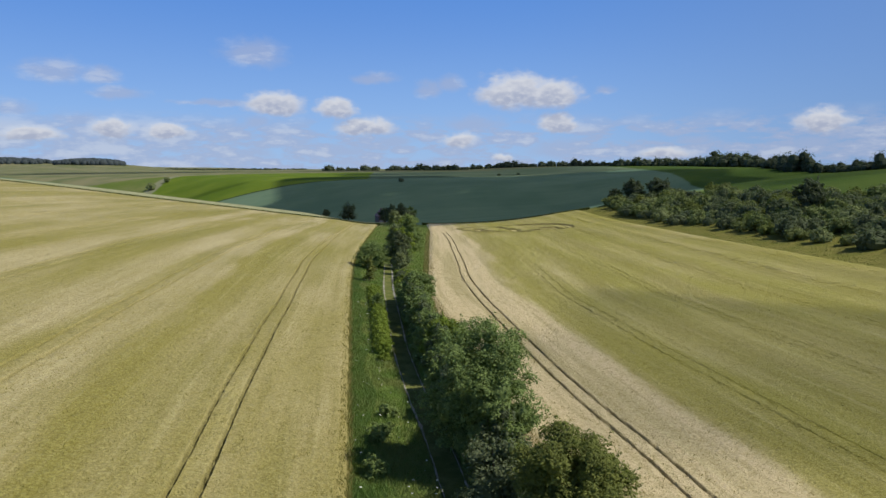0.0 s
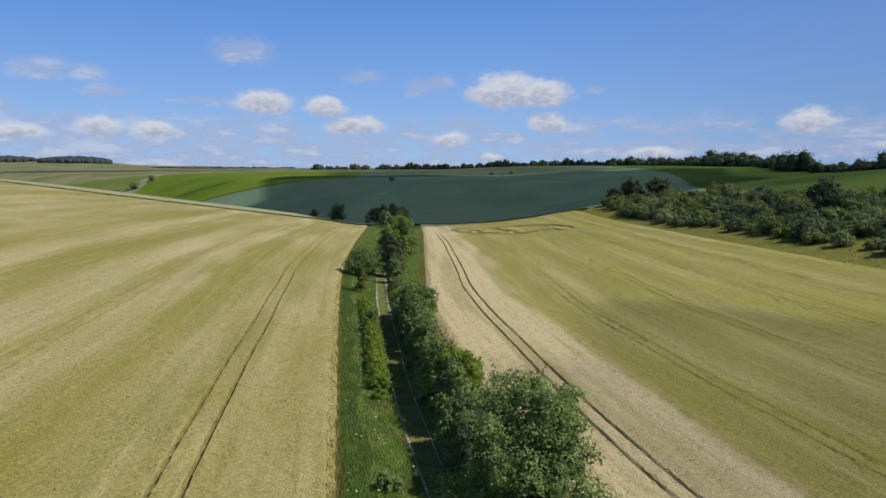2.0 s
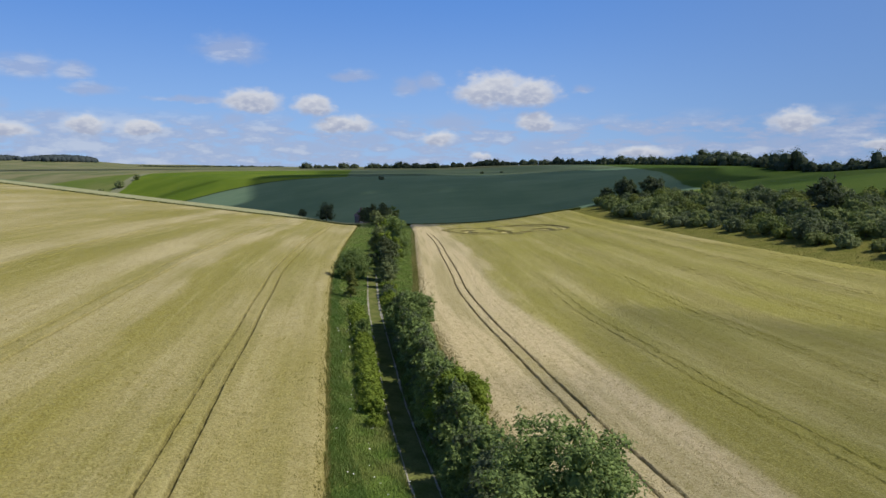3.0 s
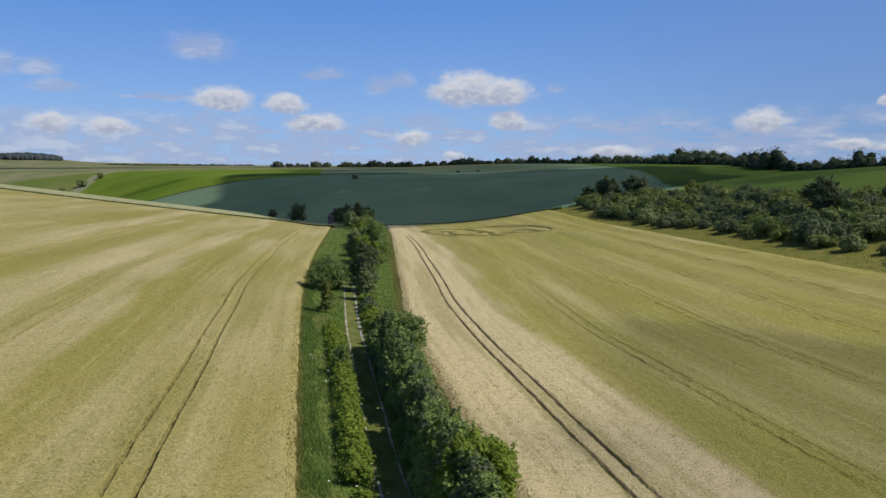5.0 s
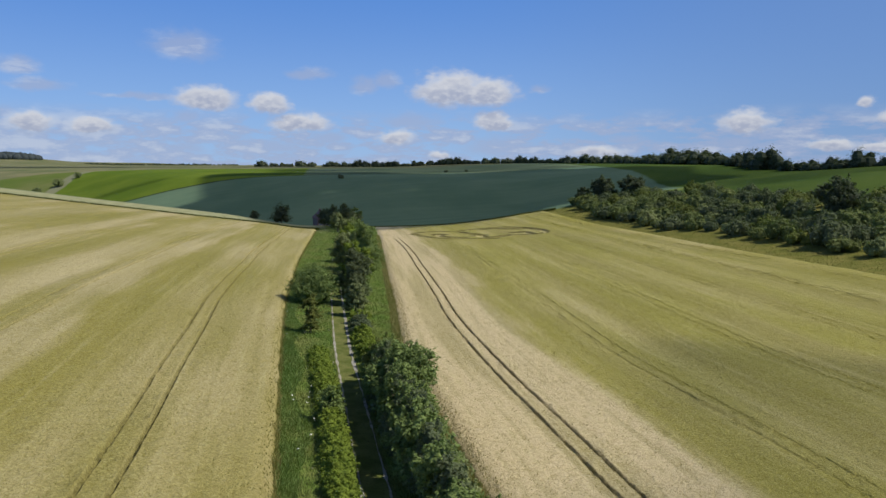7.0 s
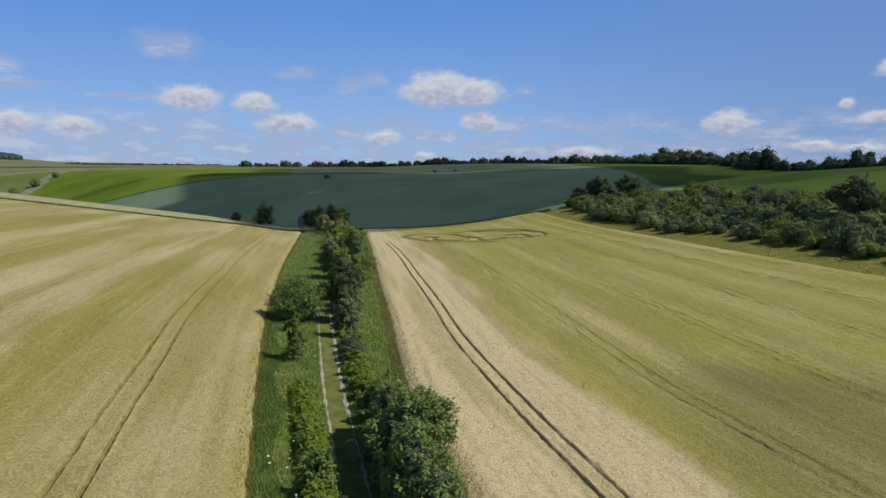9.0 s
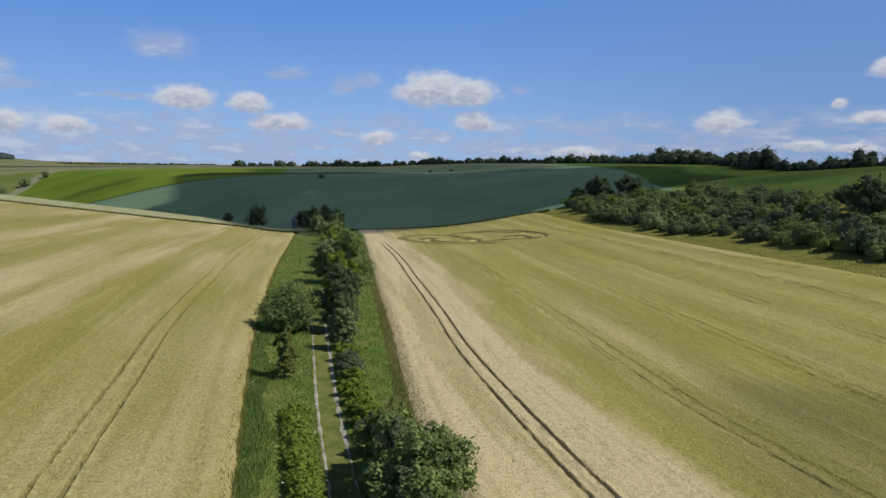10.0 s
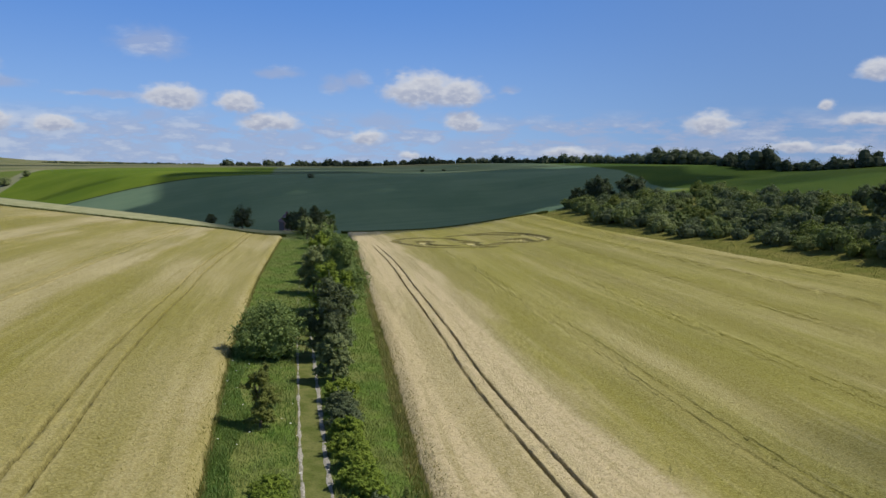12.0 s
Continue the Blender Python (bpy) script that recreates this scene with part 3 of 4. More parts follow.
def lane_bed():
    """The trodden strip of short olive turf under and between the ruts."""
    m, n = material("trodden_turf")
    place = n.add("ShaderNodeNewGeometry").outputs["Position"]
    fine, wide = n.noise(place, 7.0, 4.0, 0.65), n.noise(place, 0.7, 3.0)
    turf = n.mix(n.step(wide, 0.35, 0.65), (0.1, 0.122, 0.028), (0.165, 0.17, 0.055))
    turf = n.mix(n.step(fine, 0.55, 0.3, 0.0, 0.6), turf, (0.06, 0.065, 0.02))
    finish(n, turf, 0.95, n.bump(fine, 0.7, 0.05), 0.05)
    ys = spaced([(-45, 20, 1.0), (20, 150, 0.5), (150, 330, 1.5)])
    rng = np.random.default_rng(17)
    across = np.array([-1.35, -1.05, -0.8, -0.4, 0.0, 0.4, 0.8, 1.05, 1.35])
    XX = curve(LANE, ys)[:, None] + across[None] + np.where(np.abs(across) > 1.1, rng.normal(0, 0.12, (len(ys), 9)), 0)
    YY = np.repeat(ys[:, None], 9, 1)
    ZZ = height(XX, YY) - 0.10 * np.exp(-((XX - curve(LANE, YY)) / 1.3) ** 2) + np.array([-0.06, 0.012, 0.004, 0.012, 0.02, 0.012, 0.004, 0.012, -0.06])[None]
    tagged(new("lane", sheet("lane", XX, YY, ZZ, m)), "trodden olive turf of the farm lane", "track", kind="structure")


lane_bed()
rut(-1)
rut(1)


# ---- trees and bushes ----
def leaves(rng, centres, radii, count, size, squash=0.85):
    """Leaf sprays: small folded quads on and inside the skins of the lumps, facing mostly outward and up."""
    share = radii ** 2 / (radii ** 2).sum()
    pick = rng.choice(len(radii), count, p=share)
    d = rng.normal(size=(count, 3))
    d /= np.linalg.norm(d, axis=1)[:, None]
    d[:, 2] = np.where(d[:, 2] < -0.45, -d[:, 2], d[:, 2])
    r = radii[pick] * (0.72 + 0.55 * rng.random(count) ** 2.0)
    p = centres[pick] + d * r[:, None] * np.array([1, 1, squash])
    nrm = d + rng.normal(0, 0.42, (count, 3)) + np.array([0, 0, 0.55])
    nrm /= np.linalg.norm(nrm, axis=1)[:, None]
    a = np.cross(nrm, rng.normal(size=(count, 3)))
    a /= np.linalg.norm(a, axis=1)[:, None] + 1e-9
    b = np.cross(nrm, a)
    s = size * (0.55 + 0.9 * rng.random(count))[:, None]
    quad = np.stack([p - a * s * 0.5, p + b * s * 0.34 - nrm * s * 0.12, p + a * s * 0.6, p - b * s * 0.34 - nrm * s * 0.12], 1)
    return quad.reshape(-1, 3), np.arange(count * 4).reshape(-1, 4)


def lump_core(centres, radii, squash, scale=0.8, ring=7, lev=4):
    """Low bodies inside the foliage that close it against the light."""
    vs, fs, k = [], [], 0
    for c, r in zip(centres, radii):
        th = np.linspace(0, np.pi, lev + 2)[:, None]
        ph = np.linspace(0, 2 * np.pi, ring, endpoint=False)[None]
        pts = np.stack([np.sin(th) * np.cos(ph), np.sin(th) * np.sin(ph), np.cos(th) * np.ones_like(ph)], -1) * r * scale
        pts[..., 2] *= squash
        vs.append((pts + c).reshape(-1, 3))
        i = np.arange((lev + 2) * ring).reshape(lev + 2, ring) + k
        fs.append(np.stack([i[:-1], np.roll(i[:-1], -1, 1), np.roll(i[1:], -1, 1), i[1:]], -1).reshape(-1, 4)[:, ::-1])
        k += (lev + 2) * ring
    return np.concatenate(vs), np.concatenate(fs)


def tapered(points, r0, r1, sides=7):
    """A bent, tapered limb through the points."""
    pts = np.array(points, float)
    n = len(pts)
    vs = []
    for i, p in enumerate(pts):
        t = pts[min(i + 1, n - 1)] - pts[max(i - 1, 0)]
        t /= np.linalg.norm(t)
        a = np.cross(t, [0.3, 1, 0.1])
        a /= np.linalg.norm(a)
        b = np.cross(t, a)
        r = r0 + (r1 - r0) * i / (n - 1)
        an = np.linspace(0, 2 * np.pi, sides, endpoint=False)[:, None]
        vs.append(p + r * (np.cos(an) * a + np.sin(an) * b))
    i = np.arange(n * sides).reshape(n, sides)
    return np.concatenate(vs), np.stack([i[:-1], np.roll(i[:-1], -1, 1), np.roll(i[1:], -1, 1), i[1:]], -1).reshape(-1, 4)


def tree(name, seed, tall, wide, leaf, count, size, label, category="tree", clear=0.12, lumps=16, dome=False, group="", limbs=4, sprigs=7, shoots=True):
    """A broadleaved tree or bush at the origin: trunk, limbs and a crown of leaf sprays gathered in clumps on uneven lumps."""
    rng = np.random.default_rng(seed)
    root = tagged(new(name), label, category, group)
    low = tall * clear
    h = (np.arange(lumps) + rng.random(lumps)) / lumps
    if dome:
        h = h * 0.92
    ang = rng.random(lumps) * 1.5 + np.arange(lumps) * 2.4
    profile = np.clip(1.0 - h ** 2.6, 0, 1) ** 0.5 if dome else np.sin(np.pi * np.clip(0.24 + 0.66 * h, 0, 1)) ** 0.5
    lump_r = wide * (0.15 + 0.10 * rng.random(lumps)) * (1.1 - 0.3 * h) * (1.3 if dome else 1.0)
    rad = np.maximum(wide / 2 * profile * (0.85 + 0.3 * rng.random(lumps)) - lump_r * 0.8, 0) * np.sqrt(rng.random(lumps) * 0.6 + 0.4)
    cz = low + lump_r * (0.35 if dome else 0.75) + h * np.maximum(tall - low - lump_r * 1.5, 0.1)
    centres = np.stack([rad * np.cos(ang), rad * np.sin(ang), cz], 1)
    # clumps on the skin of the lumps
    d = rng.normal(size=(lumps, sprigs, 3))
    d /= np.linalg.norm(d, axis=2)[..., None]
    d[..., 2] = np.where(d[..., 2] < -0.3, -d[..., 2], d[..., 2])
    sub = (centres[:, None] + d * (lump_r * (0.86 if shoots else 0.78))[:, None, None] * np.array([1, 1, 0.9])).reshape(-1, 3)
    sub_r = np.repeat(lump_r, sprigs) * rng.uniform(0.26, 0.5, lumps * sprigs) * (1.0 if shoots else 0.85)
    sub[:, 2] = np.maximum(sub[:, 2], sub_r * 0.5)
    lv, lf = leaves(rng, np.concatenate([sub, centres]), np.concatenate([sub_r, lump_r * 0.7]), count, size)
    # shoots that break the outline
    tips = rng.choice(len(sub), max(6, len(sub) // 5) if shoots else 1, replace=False)
    out = sub[tips] - np.array([0, 0, tall * 0.35])
    out = out / np.linalg.norm(out, axis=1)[:, None] + np.array([0, 0, 0.5])
    steps = np.repeat(np.linspace(0.6, 1.25, 5)[None], len(tips), 0)
    shoot = (sub[tips][:, None] + out[:, None] * (sub_r[tips][:, None] * steps)[..., None]).reshape(-1, 3)
    sv, sf = leaves(rng, shoot, np.full(len(shoot), size * 0.55), len(shoot) * 3 if shoots else 4, size * (0.85 if shoots else 0.05))
    cv, cf = lump_core(centres, lump_r * (0.6 if shoots else 0.8), 0.88, 0.8, *((7, 4) if shoots else (6, 3)))
    if shoots and wide > 5 and not dome:
        heart, hf = lump_core(np.array([[0, 0, low + 0.5 * (tall - low)]]), np.array([wide * 0.25]), 1.1 * (tall - low) / wide, 1.0)
        cv, cf = np.concatenate([cv, heart]), np.concatenate([cf, hf + len(cv)])
    verts, faces = np.concatenate([lv, sv, cv]), np.concatenate([lf, sf + len(lv), cf + len(lv) + len(sv)])
    under(root, "crown", mesh_of("crown", verts, faces, LEAF[leaf]))
    lean = rng.normal(0, 0.03 * tall, 2)
    stem = [(0, 0, -0.35), (lean[0] * 0.3, lean[1] * 0.3, tall * 0.22), (lean[0], lean[1], tall * 0.5), (lean[0] * 1.5, lean[1] * 1.2, tall * 0.7)]
    v, f = tapered(stem, 0.028 * tall, 0.008 * tall)
    under(root, "trunk", mesh_of("trunk", v, f, BARK, True))
    for k in rng.choice(lumps, min(limbs, lumps), replace=False):
        start = np.array([lean[0] * 0.6, lean[1] * 0.6, min(tall * 0.36, centres[k][2] * 0.7)])
        v, f = tapered([start, (start + centres[k]) / 2 + (0, 0, -0.03 * tall), centres[k]], 0.014 * tall, 0.005 * tall, 5)
        under(root, "limb", mesh_of("limb", v, f, BARK, True))
    return root


def stand(root, x, y, sink=0.05):
    root.matrix_basis = pose(x, y, ground_z(x, y) - sink)
    return root


def lane_plants():
    oak, thorn, dark, grey = 0, 1, 2, 3
    # x, y, height, width, leaf, label
    trees = [(9.8, 33, 6.4, 6.2, 6, "young ash tree with reddish green leaves beside the lane"),
             (7.15, 43, 9.8, 7.6, oak, "tall dense green field maple at the lane's edge"),
             (7.3, 67, 5.2, 4.8, thorn, "rounded hawthorn tree in the lane hedge"),
             (7.2, 98, 5.6, 5.4, oak, "broad leafy hawthorn in the lane hedge"),
             (6.3, 105.5, 4.4, 3.8, 6, "olive green leafy hawthorn over the lane"),
             (6.2, 139, 4.4, 3.3, grey, "small pale-leaved tree beside the chalk lane"),
             (6.8, 148, 8.0, 5.5, dark, "dark copper-green tree overhanging the lane"),
             (8.2, 164, 8.0, 5.4, thorn, "green tree behind the dark tree"),
             (10.5, 172, 10.4, 7.0, oak, "tall green tree where the lane bends"),
             (7.3, 188, 7.2, 5.4, grey, "pale flowering elder bush over the lane"),
             (0.9, 148, 6.6, 7.4, oak, "leafy green tree on the grass verge by the wheat")]
    for i, (x, y, h, w, leaf, label) in enumerate(trees):
        near = y < 50
        stand(tree("tree", 20 + i, h, w, leaf, 34000 if near else 11000, 0.15 if near else 0.21, label, clear=0.04, lumps=26 if near else 18, sprigs=12 if near else 10, dome=x < 2), x, y)
    bushes = [(7.0, 37.5, 5.0, 5.4, dark), (7.0, 49.5, 4.6, 5.0, oak), (6.9, 54.5, 3.8, 4.4, oak), (6.4, 59, 4.2, 4.2, oak), (7.2, 63, 3.2, 4.2, oak), (6.8, 72, 4.6, 4.8, thorn),
              (6.7, 76.0, 4.0, 4.4, oak), (6.9, 80.5, 3.0, 4.0, grey), (6.8, 84.5, 3.2, 4.2, grey), (6.5, 88.8, 4.4, 4.4, oak), (6.5, 92.5, 4.8, 4.6, oak), (6.0, 102, 4.6, 3.8, oak),
              (6.0, 112, 2.0, 2.6, dark), (5.9, 114.6, 1.9, 2.5, thorn), (5.9, 117.2, 1.7, 2.5, thorn), (6.0, 119.8, 1.8, 2.5, thorn), (6.0, 122.4, 1.7, 2.4, thorn), (6.0, 125, 1.8, 2.5, thorn), (6.0, 127.8, 1.9, 2.6, 2), (6.2, 130.6, 2.1, 2.8, dark), (6.4, 133.6, 2.1, 2.8, thorn),
              (7.6, 154, 5.4, 4.6, oak), (8.4, 158.5, 5.4, 4.6, oak),
              (6.4, 46.5, 5.4, 4.2, oak), (6.4, 52, 5.0, 4.2, dark), (6.2, 56.8, 4.6, 4.0, oak), (6.3, 69.5, 5.0, 4.2, oak), (6.5, 74, 4.6, 4.0, thorn), (6.2, 90.6, 4.8, 4.0, dark), (6.2, 95.5, 5.0, 4.2, oak), (5.8, 109, 2.8, 2.6, oak)]
    for i, (x, y, h, w, leaf) in enumerate(bushes):
        stand(tree("hedge_bush", 60 + i, h, w, leaf, 4400, 0.2, "leafy hedgerow bush along the farm lane", "bush", 0.0, 11, True, "lane hedgerow"), x, y)
    # lane side of the hedge, leaning over the right-hand rut, added to shade it
    for i, y in enumerate([38 + 1.5 * k for k in range(45) if k not in (15, 29)]):
        x = float(curve(LANE, y)) + 2.65 + 0.25 * math.sin(i * 2.3)
        stand(tree("hedge_bush", 170 + i % 16, 5.5 + 0.4 * math.sin(i * 1.3), 3.2, dark if i % 3 == 1 else oak, 2100, 0.22, "leafy hedgerow bush leaning over the lane", "bush", 0.0, 9, True, "lane hedgerow", 2), x, y)
    low = [(1.4, 97.0, 3.0, 2.4, oak), (0.6, 132, 1.6, 1.8, oak), (0.7, 48, 1.7, 2.0, oak), (1.3, 53, 1.2, 1.6, oak), (0.3, 42, 1.4, 1.8, oak), (1.5, 70, 1.1, 1.5, thorn)]
    stand(tree("verge_bush", 97, 4.6, 2.7, 6, 4200, 0.17, "straggly brownish green bush standing in the verge", "bush", 0.0, 14), 0.2, 128.0)
    for i, (x, y, h, w, leaf) in enumerate(low):
        stand(tree("verge_bush", 90 + i, h, w, leaf, 2200, 0.18, "small leafy bush in the grass verge", "bush", 0.0, 8, True), x, y)
    for i in range(46):
        y = 73 + i * 0.98
        x = float(curve([(70, 1.5), (95, 1.35), (118, 0.8)], y)) + 0.08 * math.sin(i * 2.1)
        tall = 1.75 - 0.5 * float(smooth(100, 118, y)) + 0.1 * math.sin(i * 1.7)
        stand(tree("clipped_hedge_bush", 110 + i % 12, tall, 2.3, thorn, 1250, 0.17, "low bright green hedge bush along the verge", "bush", 0.0, 7, True, "verge hedge", 1, 7, False), x, y)
    # where the lane drops over the brow: x, y, height, width, leaf
    brow = [(9.8, 186, 8, 5.4, grey), (9.4, 200, 7, 5.6, grey), (11.6, 212, 7, 5.6, thorn), (11.2, 228, 7, 6, thorn), (13.6, 243, 7, 6, oak), (13.0, 262, 7, 6, grey), (16.0, 276, 7, 6, oak),
            (11.5, 296, 7, 6, grey), (17.5, 300, 7.5, 7, dark), (10.5, 318, 9, 7, dark), (15.5, 326, 10, 8, dark), (20.5, 330, 9, 7, oak), (8.0, 330, 7, 6, dark)]
    for i, (x, y, h, w, leaf) in enumerate(brow):
        stand(tree("tree", 140 + i, h, w, leaf, 2600, 0.45, "leafy tree along the lane near the brow", "tree", 0.02, 13, group="trees at the brow", limbs=3), x, y)


lane_plants()


def scrub():
    """A thicket of thorn scrub on the bank beyond the right field."""
    rng = random.Random(5)
    kinds = [tree("scrub_bush", 200 + k, 4.6, 7.4, (5, 5, 3, 6, 2, 2)[k], 1500, 0.42, ("yellow-green rounded scrub bush", "mid-green dense scrub bush", "grey-green thorn scrub bush", "bright leafy scrub bush", "dark leafy scrub bush", "almost black-green scrub bush")[k] + " in the thicket on the bank", "bush", 0.0, 11, True, "scrub thicket", 2, 5, False) for k in range(6)]
    places = []
    for row in range(7):
        y = 95 + rng.random() * 4
        while y < 372:
            x = 119.5 + 10 * float(smooth(300, 370, y)) + row * 7.2 + rng.uniform(-2.2, 2.2) + (1.5 * math.sin(y * 0.09) if row == 0 else 0)
            if not (row > 4 and y > 330) and not (row > 6 and y > 290):
                places.append((x, y, rng.choice((0.7, 0.9, 1.05, 1.2, 1.4)) * (1.12 if row == 0 else 1.0)))
            y += rng.uniform(6.5, 9.5)
    for k, (x, y, s) in enumerate(places):
        m = pose(x, y, ground_z(x, y) - 0.3, 0, 0, rng.uniform(0, 360)) @ Matrix.Diagonal((s, s * rng.uniform(0.85, 1.15), s * rng.uniform(0.85, 1.3), 1))
        src = kinds[rng.choice((0, 0, 1, 2, 3, 4, 4, 5))]
        copy_thing(src, m)
    for k in kinds:
        for o in (*k.children_recursive, k):
            bpy.data.objects.remove(o)
    for i, (x, y, h, w) in enumerate([(139, 210, 11.5, 13.0), (139, 359, 11.5, 11.0), (143, 371, 11.0, 12.0), (131, 364, 8.0, 9.0), (150, 352, 11.0, 13.0)]):
        stand(tree("tree", 230 + i, h, w, 4, 3200, 0.7, "dark round thorn tree standing out of the scrub", "tree", 0.03, 18), x, y)


scrub()


def far_trees():
    kinds = [tree("far_tree", 300 + k, 10.0, 14.0 + k, 4, 560, 0.6, "dark broadleaved tree in the belt along the ridge", "tree", 0.0, 8, True, "ridge tree belt", 1, 5, False) for k in range(4)]
    rng = random.Random(9)

    def put(x, y, s):
        copy_thing(kinds[rng.randrange(4)], pose(x, y, ground_z(x, y) - 0.8 * s, 0, 0, rng.uniform(0, 360)) @ Matrix.Diagonal((s, s, s * rng.uniform(0.85, 1.15), 1)))
    # the ridge belt, from far ahead round to the near right
    line = [(-75, 1290, 1.15), (22, 1290, 1.25), None, (40, 1285, 1.2), (235, 1180, 1.15), (345, 960, 1.1), (330, 700, 1.0), (300, 560, 1.35), (289, 440, 1.25), None, (289, 436, 0.7), (288, 375, 0.65), (300, 250, 0.7), None, (-560, 2080, 0.6), (-180, 2250, 0.6)]
    for a, b in zip(line[:-1], line[1:]):
        if a is None or b is None:
            continue
        k = int(math.dist(a[:2], b[:2]) / ((5.2 if a[1] > 900 else 5.0) * a[2]))
        for j in range(k):
            f = j / k
            put(a[0] + (b[0] - a[0]) * f + rng.uniform(-4, 4), a[1] + (b[1] - a[1]) * f + rng.uniform(-4, 4), (a[2] + (b[2] - a[2]) * f) * rng.choice((0.62, 0.72, 0.8, 0.95, 1.1, 1.35)))
    for x, y, s in [(27, 560, 0.42), (120, 640, 0.3), (140, 650, 0.3), (289, 372, 1.25)]:
        put(x, y, s)
    for k in kinds:
        for o in (*k.children_recursive, k):
            bpy.data.objects.remove(o)


far_trees()


def distant_wood(cx, cy, rx, ry, seed):
    """Woodland on a far hilltop: many low crowns too distant to tell apart."""
    rng = np.random.default_rng(seed)
    th, r = rng.random(420) * 2 * np.pi, np.sqrt(rng.random(420))
    x, y = cx + rx * r * np.cos(th), cy + ry * r * np.sin(th)
    size = 9 + 7 * rng.random(420)
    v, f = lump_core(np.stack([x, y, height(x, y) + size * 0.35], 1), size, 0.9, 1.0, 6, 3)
    tagged(new("distant_wood", mesh_of("distant_wood", v, f, LEAF[7], True)), "woodland covering a far hilltop, distance haze in its blue-green colour", "woodland", kind="stuff")


distant_wood(-1580, 3180, 260, 130, 51)
distant_wood(-1120, 3040, 130, 90, 52)
for i, (x, y, h, w) in enumerate([(-8.4, 327, 9.0, 8.6), (-18.5, 327, 3.6, 3.4), (-49.5, 409, 5.5, 5.0), (-62, 413, 3.8, 3.6), (-75, 418, 3.0, 3.0), (-222, 764, 9.5, 12), (-213, 792, 7, 8), (-233, 742, 7, 9), (-240, 726, 5, 6)]):
    stand(tree("field_bush", 260 + i, h, w, 4 if i < 5 else 3, 3600, 0.34, "dark rounded bush at the edge of the hillside field" if i < 5 else "grey-green blossoming bush between the far fields", "bush", 0.0, 12, True), x, y)


# ---- rough grass of the verges ----
def blades(name, count, seed, spots, tall, wide, mat, label, lift=0.0, category="grass"):
    rng = np.random.default_rng(seed)
    x, y = spots(rng, count)
    keep = height(x, y) + lift
    h = tall * (0.5 + 0.8 * rng.random(len(x)))
    if category == "grass":
        h *= 0.55 + 0.45 * (1 + np.sin(x * 1.7 + np.sin(y * 0.9)) * np.sin(y * 1.1 + 1.3 * np.sin(x * 0.8)))
    ang = rng.random(len(x)) * 2 * np.pi
    lean = rng.normal(0, 0.35, (len(x), 2)) * h[:, None]
    w = wide * (0.6 + 0.8 * rng.random(len(x)))
    a = np.stack([np.cos(ang) * w / 2, np.sin(ang) * w / 2], 1)
    base = np.stack([x, y], 1)
    v = np.stack([np.column_stack([base - a, keep - 0.05]), np.column_stack([base + a, keep - 0.05]), np.column_stack([base + lean, keep + h])], 1)
    return tagged(new(name, mesh_of(name, v.reshape(-1, 3), np.arange(len(x) * 3).reshape(-1, 3), mat)), label, category, kind="stuff")


def verge_spots(rng, count):
    y = np.where(rng.random(count) < 0.1, -45 + 75 * rng.random(count), 28 + 290 * rng.random(count) ** 1.8)
    left, right, lane = curve(EDGE_LEFT, y), curve(EDGE_RIGHT, y), curve(LANE, y)
    x = left + (right - left) * rng.random(count)
    d = np.abs(x - lane)
    keep = (d > 1.0) | (y > 158)
    return x[keep], y[keep]


blades("verge_grass", 320000, 21, verge_spots, 0.26, 0.055, GRASS, "long rough green grass of the lane verges")


def nettle_spots(rng, count):
    """The lush strip of the verge along the left field's edge."""
    y = 30 + 130 * rng.random(count) ** 1.4
    return curve(EDGE_LEFT, y) + 0.1 + (1.7 + 0.5 * np.sin(y * 0.35)) * rng.random(count) ** 1.3, y


blades("nettle_strip", 42000, 25, nettle_spots, 0.3, 0.07, NETTLE, "dark green nettles and lush grass along the wheat")


def ear_spots(edge, sign):
    def spots(rng, count):
        y, u = 30 + rng.exponential(62, count), 0.2 + rng.exponential(24, count)
        near = (y < 290) & (u < 90)
        y, u, count = y[near], u[near], int(near.sum())
        keep = np.ones(count, bool)
        for c in TRAMS[:3]:
            keep &= np.abs(np.abs(u - c) - GAUGE) > 0.24
        u, y = u[keep], y[keep]
        return drilled_x(edge, sign, u, y), y
    return spots


EARS_LEFT = grass_material("ears_olive", (0.21, 0.18, 0.035), (0.3, 0.255, 0.08), (0.39, 0.33, 0.13))
EARS_RIGHT = grass_material("ears_straw", (0.26, 0.22, 0.06), (0.38, 0.31, 0.14), (0.47, 0.39, 0.2))
blades("wheat_ears", 110000, 41, ear_spots(EDGE_LEFT, -1), 0.12, 0.06, EARS_LEFT, "ripening ears standing out of the wheat", CROP - 0.05, "wheat")
blades("wheat_ears", 110000, 42, ear_spots(EDGE_RIGHT, 1), 0.12, 0.06, EARS_RIGHT, "pale ripening ears standing out of the wheat", CROP - 0.05, "wheat")


def margin_spots(rng, count):
    """The rough margin between the right field and the thicket."""
    y = 95 + 275 * rng.random(count)
    x0 = curve(FAR_RIGHT, y)
    return x0 + 0.2 + (124 + 8 * smooth(300, 370, y) - x0) * rng.random(count), y


def bank_spots(rng, count):
    """The banks along the far ends of both fields."""
    half = count * 2 // 3
    x = np.concatenate([5 - 335 * rng.random(half) ** 1.4, 27 + 90 * rng.random(count - half)])
    y = np.concatenate([299.2 + 1.1 * rng.random(half) - field_end(x[:half]), 341.2 + 0.2 * x[half:] + 1.4 * rng.random(count - half)])
    return x, y


